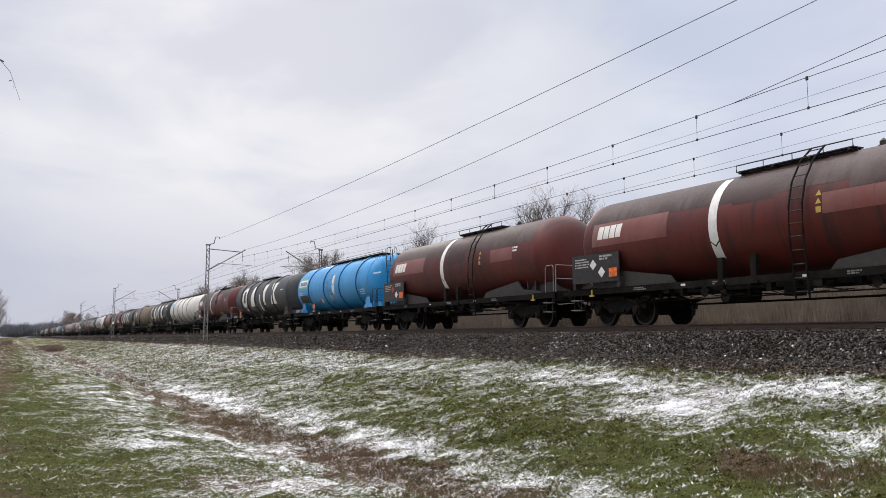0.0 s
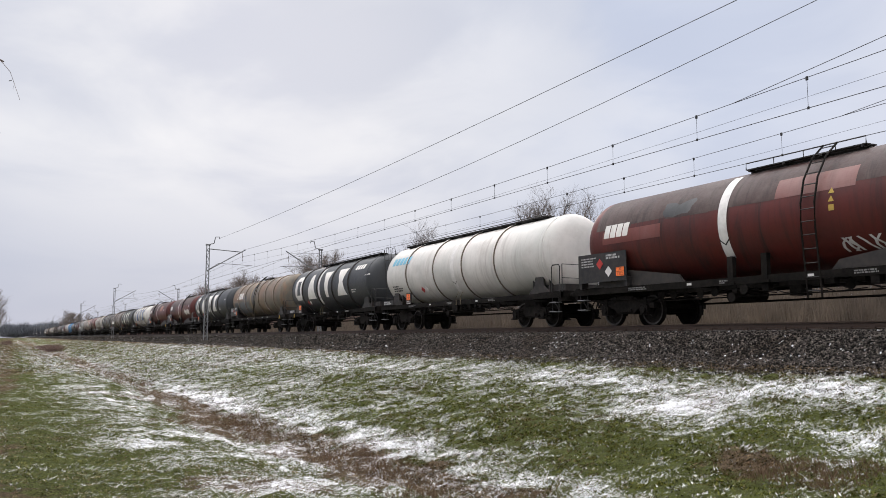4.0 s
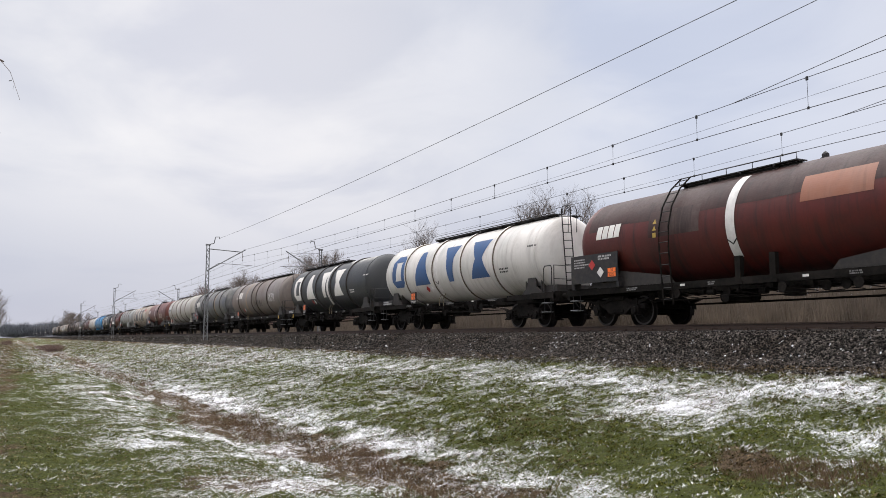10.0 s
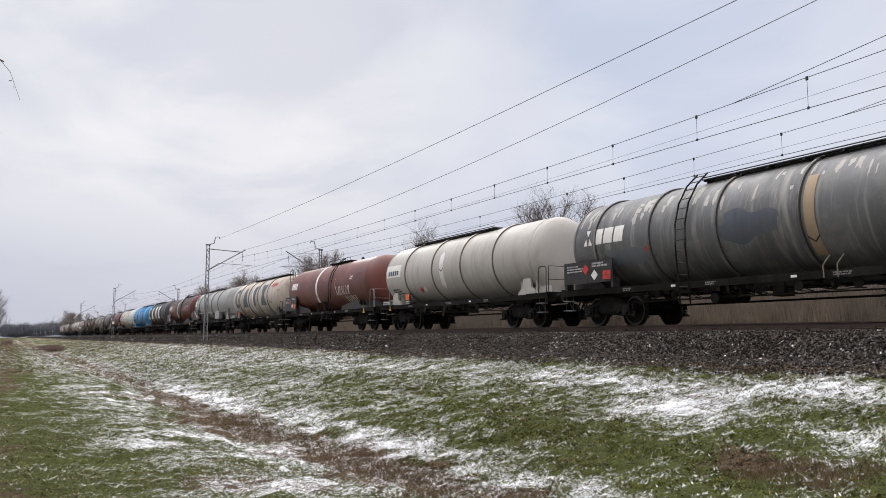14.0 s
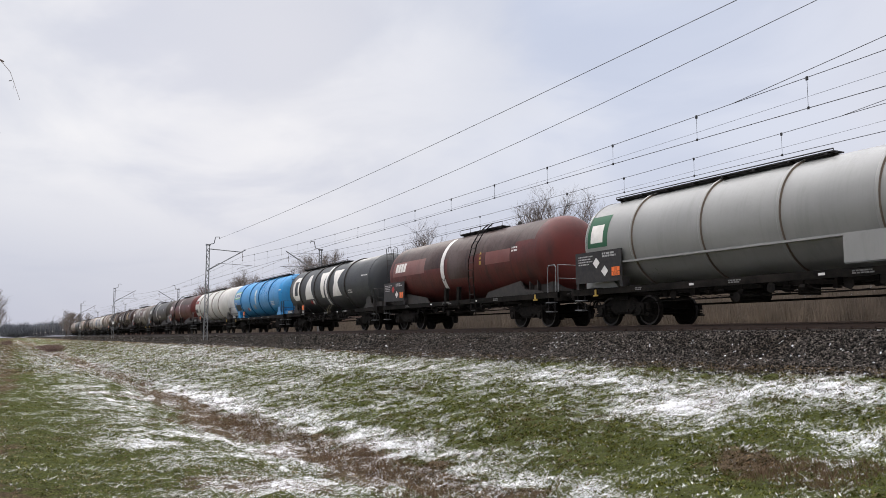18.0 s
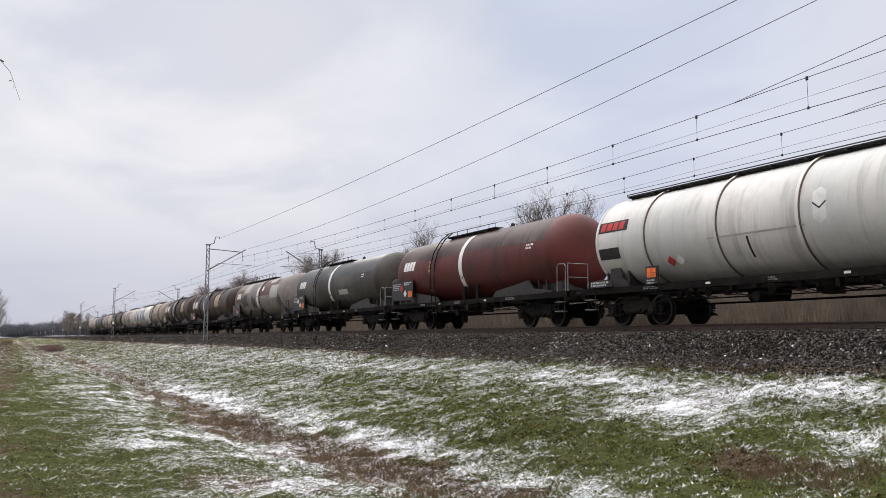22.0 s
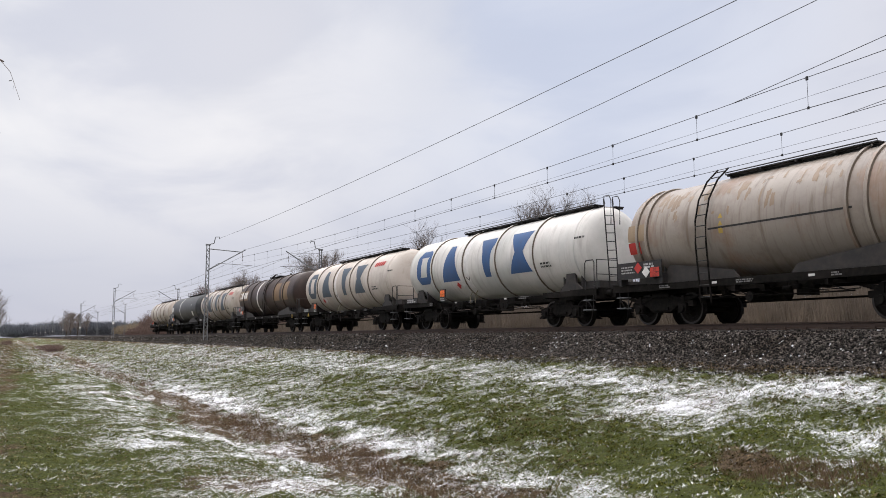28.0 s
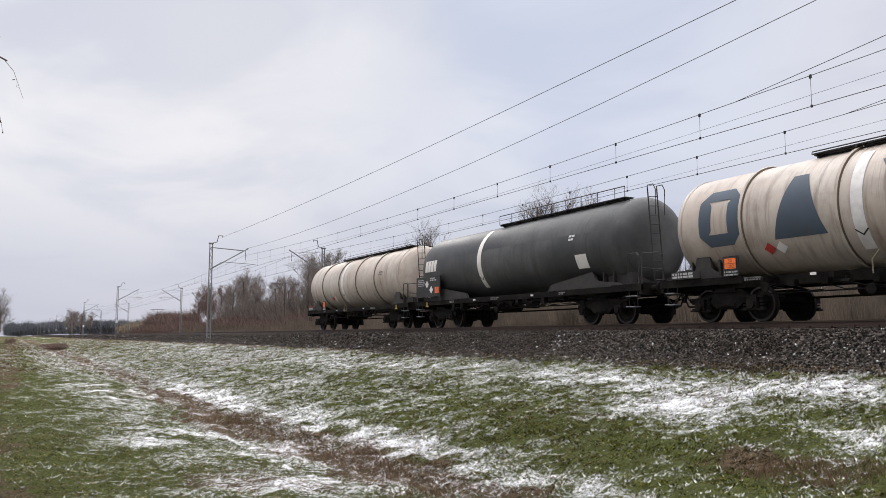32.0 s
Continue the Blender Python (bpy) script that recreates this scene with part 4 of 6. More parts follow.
def side_ladder(wagon, x, steel):
    """Up the near flank and over to the walkway."""
    def make():
        bm = bmesh.new()
        for s in (-0.19, 0.19):
            tube(bm, [(s, y, z) for y, z in LADDER_PATH], 0.026, 5)
        return mesh_of("side_ladder", bm, steel)
    lad = part("side_ladder", once(("side_ladder", steel.name), make), None, wagon, m=pose(x, 0, 0))
    for (y0, z0), (y1, z1) in zip(LADDER_PATH, LADDER_PATH[1:]):
        k = max(1, round(math.hypot(y1 - y0, z1 - z0) / 0.3))
        for i in range(k):
            f = (i + 0.5) / k
            rung(lad, 0, y0 + (y1 - y0) * f, z0 + (z1 - z0) * f)


def rail_loop(bm, pts, r=0.02):
    tube(bm, pts, r, 5)


def end_rails_mesh(tall, side, steel):
    """Tubular hand rails on an end platform, for x from 0 outwards."""
    bm = bmesh.new()
    for y in (side * 1.32,):
        rail_loop(bm, [(0, y, 1.2), (0, y, 1.2 + tall - 0.08), (0.06, y, 1.2 + tall), (0.42, y, 1.2 + tall), (0.48, y, 1.2 + tall - 0.08), (0.48, y, 1.2)])
        rail_loop(bm, [(0.62, y, 1.2), (0.62, y, 1.2 + tall), (0.62, y * 0.35, 1.2 + tall), (0.62, y * 0.35, 1.2)])
        rail_loop(bm, [(0.62, y, 1.2 + tall * 0.5), (0.62, y * 0.35, 1.2 + tall * 0.5)], 0.014)
    return mesh_of("hand_rail", bm, steel)


def steps_mesh():
    """One bent bar that hangs from the sole bar and carries the treads."""
    bm = bmesh.new()
    tube(bm, [(-0.19, -1.3, 1.15), (-0.19, -1.3, 0.48), (0.19, -1.3, 0.48), (0.19, -1.3, 1.15)], 0.018, 4)
    return mesh_of("foot_steps", bm, STEEL_GREY)


def tread_mesh():
    bm = bmesh.new()
    box(bm, -0.2, 0.2, -1.43, -1.18, 0, 0.03)
    bmesh.ops.bevel(bm, geom=bm.edges[:], offset=0.006, segments=1, affect="EDGES")
    return mesh_of("tread", bm, GALV)


def build_wagon(index, left, length, pre, post, spec):
    """One wagon; left is its tank's rear end in train space, pre and post the frame's reach past the tank."""
    rng = random.Random(100 + index)
    wagon = tagged(new("tank_wagon"), spec["label"], "tank wagon", "wagons of the freight train")
    body = spec["paint"]
    L = length
    round_end = spec.get("round", False)
    tank = part("tank", once(("tank", round(L, 1), body.name, round_end), lambda: tank_mesh(round(L, 1), body, not round_end)), None, wagon)
    ring_mat = spec.get("ring_paint", body)
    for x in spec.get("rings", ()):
        part("ring", once(("ring", ring_mat.name), lambda: ring_mesh(ring_mat, edge_mat=SHADE_GRIME_PALE if ring_mat in PALE_PAINTS else SHADE_BLUE if ring_mat is BLUE else None)), None, wagon, m=pose(x, 0, 0))
    # weld seams
    for x in () if round_end else (0.47, L - 0.47):
        part("weld_seam", once(("seam", body.name), lambda: ring_mesh(body, 0.04, 0.016, False)), None, wagon, m=pose(x, 0, 0))
    if spec.get("soot"):
        part("soot_stain", decal([soot_band(L - 1.5, 1.62, rng)], L / 2, 3.70, 0.004), spec["soot"], wagon)
    for i, (x, z, w, h, mat, *worn) in enumerate(spec.get("patches", ())):
        part("paint_patch", decal([ragged(w, h, rng) if worn else rect(w, h)], x, z, 0.006 + 0.0012 * i), mat, wagon)
    band = spec.get("band")
    if band:
        x, lo, hi, mat = band
        part("strap", decal([rect(0.30, hi - lo, 0, (lo + hi) / 2)], x, Z_TANK, 0.014), mat, wagon, "white painted strap")
        part("mark", decal([[(-0.16, lo + 0.52), (0, lo + 0.38), (0.16, lo + 0.52), (0.16, lo + 0.57), (0, lo + 0.43), (-0.16, lo + 0.57)]], x, Z_TANK, 0.018), MARK_BLACK, wagon)
    chev = spec.get("chevron")
    if chev:
        x, z, k = (*chev, 1.0)[:3]
        hexa = [[(u, v * k) for u, v in ((-0.18, -0.7), (0, -0.92), (0.18, -0.7), (0.18, 0.62), (0, 0.82), (-0.18, 0.62))]]
        part("mark", decal(hexa, x, z, 0.008), STRAP_WHITE, wagon)
        part("mark", decal([[(-0.18, 0.02), (0, -0.12), (0.18, 0.02), (0.18, 0.07), (0, -0.07), (-0.18, 0.07)]], x, z, 0.012), MARK_BLACK, wagon)
    for x, z, kind, w, h, mat in spec.get("shapes", ()):
        part("emblem", decal(emblem(kind, w, h), x, z, 0.010), mat, wagon)
    logo = spec.get("logo")
    if logo:
        x, z, w, h, mat, back = logo
        if back:
            part("emblem_field", decal([rect(w + 0.3, h + 0.3)], x, z, 0.006), back, wagon)
        kinds = spec.get("logo_kinds", ("block", "block", "block", "block"))
        cell = w / len(kinds)
        for i, kind in enumerate(kinds):
            part("emblem", decal(emblem(kind, cell * 0.86, h), x - w / 2 + cell * (i + 0.5), z, 0.012), mat, wagon)
    for x, z, w, h, mat in spec.get("bars", ()):
        n = max(2, round(w / (h * 1.1)))
        part("emblem", decal([rect(w / n * 0.78, h, -w / 2 + w / n * (i + 0.5), 0, h * 0.08) for i in range(n)], x, z, 0.012), mat, wagon)
    for x, z, w, h, strokes, mat in spec.get("scrawl", ()):
        part("graffiti", decal(squiggle(rng, w, h, strokes), x, z, 0.014), mat, wagon)
    if spec.get("flakes"):
        count, x0, x1, z0, z1, mat = spec["flakes"]
        spots = []
        for _ in range(count):
            u, v = rng.uniform(x0, x1), z1 - (z1 - z0) * rng.random() ** 1.7
            spots.append([(u - L / 2 + q, v - 3.5 + w) for q, w in ragged(rng.uniform(0.04, 0.22), rng.uniform(0.10, 0.62), rng)])
        part("flaking_paint", decal(spots, L / 2, 3.5, 0.005), mat, wagon)
    for x, z, w, h, count, mat in spec.get("bubbles", ()):
        for k in range(count):
            u = x + (k - (count - 1) / 2) * w / count
            part("graffiti", decal([ragged(w / count * 1.05, h * rng.uniform(0.75, 1.1), rng)], u, z + rng.uniform(-0.06, 0.06), 0.015 + 0.001 * k), mat, wagon)
    for x, z, w, rows, mat in spec.get("fine", ()):
        tank_bars(wagon, x, z, w, rows, mat, rng)
    # top walkway and dome
    w0, w1 = spec.get("walk", (L * 0.42, L * 0.70))
    w1 = min(w1, L - 0.3)
    rails = spec.get("walk_rail", 0.0)
    bm = bmesh.new()
    for y in (-0.44, 0.44):
        box(bm, w0, w1, y - 0.02, y + 0.02, 4.05, 4.09)
    x = w0 + 0.1
    while x < w1:
        for y in (-0.44, 0.44):
            box(bm, x - 0.03, x + 0.03, y - 0.22, y + 0.22, 4.07, 4.12)
            box(bm, x - 0.03, x + 0.03, y - 0.05, y + 0.05, 3.88, 4.10)
        x += 1.1
    top = part("walkway", bm, STEEL_GREY, wagon)

    def plank_mesh():
        bm = bmesh.new()
        box(bm, 0, w1 - w0, -0.09, 0.09, 0, 0.03)
        return mesh_of("plank", bm, STEEL_GREY)
    for y in (-0.55, -0.33, 0.33, 0.55):
        part("plank", once(("plank", round(w1 - w0, 2)), plank_mesh), None, top, m=pose(w0, y, 4.12))
    bm = bmesh.new()
    for y in (-0.64,):
        z = 4.19 + rails
        tube(bm, [(w0, y, 4.13), (w0, y, z), (w1, y, z), (w1, y, 4.13)], 0.018, 5)
        x = w0 + 0.9
        while rails and x < w1:
            tube(bm, [(x, y, 4.13), (x, y, z)], 0.014, 4)
            x += 0.9
    part("walkway_rail", bm, STEEL_GREY, wagon)
    bm = bmesh.new()
    lathe(bm, [(3.90, 0.30), (4.14, 0.30), (4.15, 0.35), (4.19, 0.35), (4.22, 0.0)], 18, "z", Matrix.Translation(((w0 + w1) / 2, 0, 0)))
    part("manhole_dome", bm, STEEL_GREY, wagon)
    if round_end and not spec.get("end_ladder"):
        bm = bmesh.new()
        lathe(bm, [(4.02, 0.13), (4.16, 0.13), (4.17, 0.09), (4.26, 0.09), (4.30, 0.05), (4.34, 0.0)], 12, "z", Matrix.Translation((w1 + 0.35, 0, 0)))
        part("safety_valve", bm, STEEL_GREY, wagon)
    if spec.get("ladder"):
        side_ladder(wagon, spec["ladder"], GALV if spec.get("pale_ladder") else STEEL_DARK)
    if spec.get("end_ladder"):
        end_ladder(wagon, pose(L + 0.26, -0.32, 1.22, 0, -4, 90))
        bm = bmesh.new()
        for y in (-0.51, -0.13):
            tube(bm, [(L + 0.05, y, 4.12), (L + 0.02, y, 4.38), (L + 0.28, y, 4.38), (L + 0.38, y, 4.2), (L + 0.36, y, 3.4)], 0.018, 5)
        part("ladder_hoop", bm, STEEL_GREY, wagon)
    if spec.get("hatch"):
        bm = bmesh.new()
        lathe(bm, [(L - 0.12, 0.34), (L + 0.03, 0.34), (L + 0.05, 0.30), (L + 0.05, 0.0)], 24, "x", Matrix.Translation((0, -0.35, Z_TANK - 0.35)))
        for k in range(16):
            a = k * math.pi / 8
            tube(bm, [(L, -0.35 + 0.29 * math.cos(a), Z_TANK - 0.35 + 0.29 * math.sin(a)), (L + 0.07, -0.35 + 0.29 * math.cos(a), Z_TANK - 0.35 + 0.29 * math.sin(a))], 0.022, 5)
        part("end_hatch", bm, body, wagon, "round bolted hatch on the tank's end")
    # signs on the flank
    for x, z in spec.get("warn", ()):
        part("warning_sign", decal([[(-0.08, 0), (0.08, 0), (0, 0.14)], [(-0.08, -0.2), (0.08, -0.2), (0, -0.06)], rect(0.14, 0.14, 0, -0.34)], x, z, 0.01), MARK_YELLOW if spec.get("yellow", True) else STRAP_WHITE, wagon)
    # frame
    a, b = -pre, L + post
    bm = bmesh.new()
    for y in (-0.62, 0.62):
        box(bm, a + 0.1, b - 0.1, y - 0.07, y + 0.07, 0.92, 1.18)
    for y in (-1.30, 1.30):
        for x0, x1 in ((a, a + 3.0), (b - 3.0, b)) if spec.get("open_frame") else ((a, b),):
            box(bm, x0, x1, y - 0.05, y + 0.05, 1.0, 1.19)
    for x in (a + 0.06, b - 0.06):
        box(bm, x - 0.06, x + 0.06, -1.33, 1.33, 0.88, 1.24)
    x = a + 1.6
    while x < b - 1:
        box(bm, x - 0.05, x + 0.05, -1.28, 1.28, 0.98, 1.12)
        x += 2.0
    for x0, x1 in ((a + 0.1, 0.9), (L - 0.9, b - 0.1)):
        box(bm, x0, x1, -1.30, 1.30, 1.19, 1.22)
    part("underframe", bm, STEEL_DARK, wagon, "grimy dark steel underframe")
    # saddles and end supports
    for s, x in ((1, 1.5 if round_end else 1.0), (-1, L - (1.5 if round_end else 1.0))):
        bm = bmesh.new()
        if round_end:
            for y in (-1.24, 1.24):
                bar_shape(bm, [(x - s * 1.1, 1.2), (x + s * 2.9, 1.2), (x + s * 2.7, 1.42), (x + s * 0.4, 1.72), (x + s * 0.1, 1.40), (x - s * 0.9, 1.30)], y - 0.03, y + 0.03)
        else:
            for y in (-1.15, 1.15):
                bar_shape(bm, [(x - 0.62, 1.2), (x + 0.62, 1.2), (x + 0.55, 1.30), (x + 0.30, 1.46), (x + 0.24, 1.80), (x - 0.24, 1.80), (x - 0.30, 1.46), (x - 0.55, 1.30)], y - 0.04, y + 0.04)
        box(bm, min(x, x - s * 1.25), max(x, x - s * 1.25), -0.95, 0.95, 1.19, 1.62 if round_end else 1.5)
        for q in (-0.5, 0.0, 0.5):
            box(bm, x + q - 0.03, x + q + 0.03, -1.1, 1.1, 1.1, 1.72)
        part("saddle", bm, spec.get("saddle_paint", SADDLE_GREY), wagon)
    if spec.get("legs"):
        for x in spec["legs"]:
            bm = bmesh.new()
            box(bm, x - 0.09, x + 0.09, -1.36, -1.22, 1.0, 1.75)
            box(bm, x - 0.16, x + 0.16, -1.40, -1.2, 1.0, 1.08)
            part("strap_bracket", bm, STEEL_DARK, wagon)
    # sign board at the rear end
    if spec.get("board"):
        w, h = spec["board"]
        bm = bmesh.new()
        box(bm, -0.12, -0.12 + w, -1.50, -1.47, 1.38, 1.38 + h)
        box(bm, -0.12, 0.0, -1.47, -1.2, 1.2, 1.5)
        box(bm, w - 0.24, w - 0.12, -1.47, -1.2, 1.2, 1.5)
        brd = part("sign_board", bm, BOARD, wagon, "black board with rows of small white marks")
        text_bars(brd, 0.05, -1.503, 1.38 + h - 0.14, w * 0.36, 4 if h > 0.8 else 3, MARK_PALE, rng, 0.042, gap=2.0)
        text_bars(brd, w * 0.55, -1.503, 1.38 + h - 0.10, w * 0.30, 2, MARK_PALE, rng, 0.06, gap=1.4)
        diamond(brd, w * 0.42, -1.508, 1.38 + h * 0.62, MARK_RED if index % 3 else STRAP_WHITE)
        diamond(brd, w * 0.60, -1.510, 1.38 + h * 0.34, STRAP_WHITE)
        plate(brd, w - 0.38, -1.512, 1.38 + h * 0.30, MARK_ORANGE_FADED if spec.get("faded") else None)
    else:
        px = spec.get("plate_x", 1.7)
        bm = bmesh.new()
        box(bm, px - 0.26, px + 0.26, -1.44, -1.41, 1.22, 1.72)
        brd = part("plate_holder", bm, BOARD, wagon)
        plate(brd, px, -1.455, 1.52, MARK_ORANGE_FADED if spec.get("faded") else None)
        text_bars(brd, px - 0.22, -1.445, 1.30, 0.44, 2, MARK_PALE, rng, 0.045)
        dx = px + spec.get("label_step", 1.1)
        diamond(wagon, dx, -1.22, 1.82, MARK_RED, 32)
        diamond(wagon, dx + 0.36, -1.22, 1.82, STRAP_WHITE, 32)
        bm = bmesh.new()
        box(bm, 0.0, 1.1, -1.44, -1.41, 1.22, 1.42)
        lb = part("number_board", bm, BOARD, wagon)
        text_bars(lb, 0.06, -1.443, 1.36, 0.95, 2, MARK_PALE, rng, 0.06, gap=1.4)
    for x in (L * 0.34, L * 0.63):
        bm = bmesh.new()
        box(bm, x, x + 0.17, -1.357, -1.352, 1.07, 1.13)
        part("data_plate", bm, STRAP_WHITE, wagon)
    # brake gear, valves, hoses
    bm = bmesh.new()
    tube(bm, [(L * 0.38, -0.2, 0.78), (L * 0.38 + 1.1, -0.2, 0.78)], 0.20, 12)
    part("air_tank", bm, STEEL_DARK, wagon)
    bm = bmesh.new()
    tube(bm, [(2.9, -1.0, 0.70), (L - 2.9, -1.0, 0.70)], 0.02, 5)
    tube(bm, [(3.1, 0.3, 0.62), (L - 3.1, 0.3, 0.62)], 0.03, 5)
    box(bm, L * 0.57, L * 0.57 + 0.34, -1.0, -0.6, 0.66, 0.92)
    u = 3.2
    while u < L - 3.3:
        w, h = rng.uniform(0.06, 0.24), rng.uniform(0.08, 0.24)
        y = rng.choice((-1.25, -1.1, -0.9))
        k = rng.random()
        if k < 0.4:
            box(bm, u, u + w, y - 0.08, y + 0.10, 1.0 - h, 1.02)
        elif k < 0.75:
            tube(bm, [(u, y, 0.93 - h * 0.5), (u + w, y, 0.93 - h * 0.5)], 0.04 + h * 0.22, 9)
            tube(bm, [(u + w / 2, y, 0.93 - h * 0.5), (u + w / 2, y, 1.02)], 0.025, 5)
        else:
            tube(bm, [(u, y - 0.12, 0.86), (u, y - 0.09, 0.86)], 0.13, 12)
            tube(bm, [(u, y - 0.1, 0.86), (u, y + 0.3, 0.92)], 0.022, 5)
        tube(bm, [(u + w, y, 0.85), (u + w + 0.4, y, 0.70 + 0.1 * k), (u + w + 0.7, y + 0.1, 0.74)], 0.013, 4)
        u += w + rng.uniform(0.12, 0.6)
    part("brake_gear", bm, STEEL_DARK, wagon)
    if spec.get("locker"):
        bm = bmesh.new()
        box(bm, 9.7, 11.3, -1.48, -1.15, 1.28, 1.95)
        bmesh.ops.bevel(bm, geom=bm.edges[:], offset=0.03, segments=2, affect="EDGES")
        part("side_locker", bm, body, wagon)
        bm = bmesh.new()
        box(bm, 1.2, 12.6, -1.44, -1.28, 1.93, 1.99)
        part("side_ledge", bm, body, wagon)
    bm = bmesh.new()
    ox = spec.get("outlet", L * 0.45)
    tube(bm, [(ox, 0, 1.25), (ox, 0, 0.85), (ox, -0.4, 0.7), (ox, -1.15, 0.68)], 0.09, 8)
    tube(bm, [(ox, -1.15, 0.68), (ox, -1.25, 0.68)], 0.13, 10)
    part("outlet_valve", bm, STEEL_DARK, wagon)
    if band and not round_end:
        bm = bmesh.new()
        for q in (0.25, 0.62):
            tube(bm, [(band[0] + q, -1.38, 1.0), (band[0] + q, -1.40, 1.30), (band[0] + q + 0.16, -1.36, 1.52)], 0.017, 5)
        part("valve_lever", bm, LEVER, wagon, "pale bent valve levers beside the tank")
    # brake hoses at both ends, small lettering on the sole bar
    bm = bmesh.new()
    for x, q in ((a, -1), (b, 1)):
        for y in (-0.45, 0.42):
            tube(bm, [(x, y, 0.95), (x + q * 0.12, y, 0.82), (x + q * 0.28, y, 0.62), (x + q * 0.40, y * 0.8, 0.60), (x + q * 0.46, y * 0.7, 0.72)], 0.024, 6)
    part("brake_hose", bm, STEEL_DARK, wagon)
    for k in range(3):
        text_bars(wagon, L * (0.18 + 0.27 * k) + rng.uniform(-0.5, 0.5), -1.352, 1.12, rng.uniform(0.3, 0.8), 2, STRAP_GREY, rng, 0.035, "sole_bar_lettering", 1.5)
    # bogies, buffers, couplings, rails, steps
    inset = spec.get("bogie_in", 1.68)
    for x in (inset, L - spec.get("front_in", inset)):
        bogie(wagon, x, round_end)
    for s, x, turn in ((-1, a, 180), (1, b, 0)):
        for y in (-0.875, 0.875):
            part("buffer", once("buffer", buffer_mesh), None, wagon, m=pose(x, y, 1.06, 0, 0, turn) @ Matrix.Diagonal((BUFFER, 1, 1, 1)))
        part("coupling", once("hook", hook_mesh), None, wagon, m=pose(x, 0, 1.0, 0, 0, turn) @ Matrix.Diagonal((BUFFER, 1, 1, 1)))
    pale = round_end and body in (RED, RED_BRIGHT, OLIVE)
    for side in (-1, 1):
        part("hand_rail", once(("rails", side, pale), lambda: end_rails_mesh(0.95, side, GALV if pale else STEEL_GREY)), None, wagon, "bent tube hand rails on the end platform", m=pose(L - 0.05, 0, 0))
    for x in (-0.1, L + 0.15):
        step = part("foot_steps", once("steps", steps_mesh), None, wagon, m=pose(x, 0, 0))
        for z in (0.50, 0.82):
            part("tread", once("tread", tread_mesh), None, step, m=pose(0, 0, z))
    for x in ((0.75,), (L - 0.75,), ())[index % 3]:
        bm = bmesh.new()
        box(bm, x - 0.03, x + 0.03, -1.40, -1.36, 0.98, 1.16)
        box(bm, x - 0.11, x + 0.11, -1.40, -1.36, 0.94, 0.99)
        part("brake_handle", bm, MARK_YELLOW, wagon, "yellow brake handle on the sole bar")
    if index == 34:
        bm = bmesh.new()
        for y in (-1.05, 1.05):
            tube(bm, [(a - 0.02, y, 1.45), (a - 0.09, y, 1.45)], 0.09, 12)
        part("tail_lamp", bm, MARK_RED, wagon)
    wagon.location = (left + train_run(0), TRACK_Y[0], 0)
    return wagon


BUFFER = 0.72
TOP_SOOT = {OLIVE.name: GREY_DARK, GREY_DARK.name: GREY_DARK, RED_BRIGHT.name: RED_BRIGHT}
RINGS = (2.6, 5.4, 8.0, 10.6)


def red_type(label, body, mirror=False, **more):
    """Smooth tank on a solid frame with a strap and a flank ladder."""
    lad, band, walk_x = (4.35, 6.7, (4.1, 8.2)) if mirror else (8.75, 6.05, (6.2, 9.7))
    d = dict(label=label, paint=body, round=True, band=(band, -1.0, 1.55, STRAP_WHITE), ladder=lad, walk=walk_x, board=(2.35, 0.92),
             warn=[(lad + (-0.5 if mirror else 0.55), 2.95)], legs=(band + 0.1, band + 1.2), logo=(1.75, 2.95, 1.15, 0.42, LETTER_WHITE, None), walk_rail=0.12,
             fine=[(11.6, 3.0, 0.4, 2, STRAP_WHITE)])
    d.update(more)
    if d["round"]:
        d["soot"] = TOP_SOOT.get(body.name, RED_DARK)
    return d


def letter_type(label, body, shade, off=0.0, step=(0, 0, 0, 0), **more):
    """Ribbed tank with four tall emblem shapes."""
    xs = [1.85 + off, 4.3 + off, 7.05 + off, 9.5 + off]
    d = dict(label=label, paint=body, rings=RINGS, end_ladder=True, walk=(4.2, 14.0), plate_x=2.2, open_frame=True,
             shapes=[(x + s, 2.80, k, w, 1.60, shade) for x, s, k, w in zip(xs, step, ("ring", "wedge", "plug", "waist"), (1.42, 1.5, 1.3, 1.45))],
             band=(5.75, -1.1, 1.35, STRAP_WHITE), fine=[(11.0, 2.25, 0.8, 2, STRAP_WHITE if shade is LETTER_WHITE else MARK_BLACK), (13.0, 2.95, 0.8, 1, STRAP_WHITE if shade is LETTER_WHITE else MARK_BLACK)])
    d.update(more)
    return d


def ribbed(label, body, **more):
    d = dict(label=label, paint=body, rings=RINGS, walk=(5.0, 11.0), plate_x=2.9)
    d.update(more)
    return d


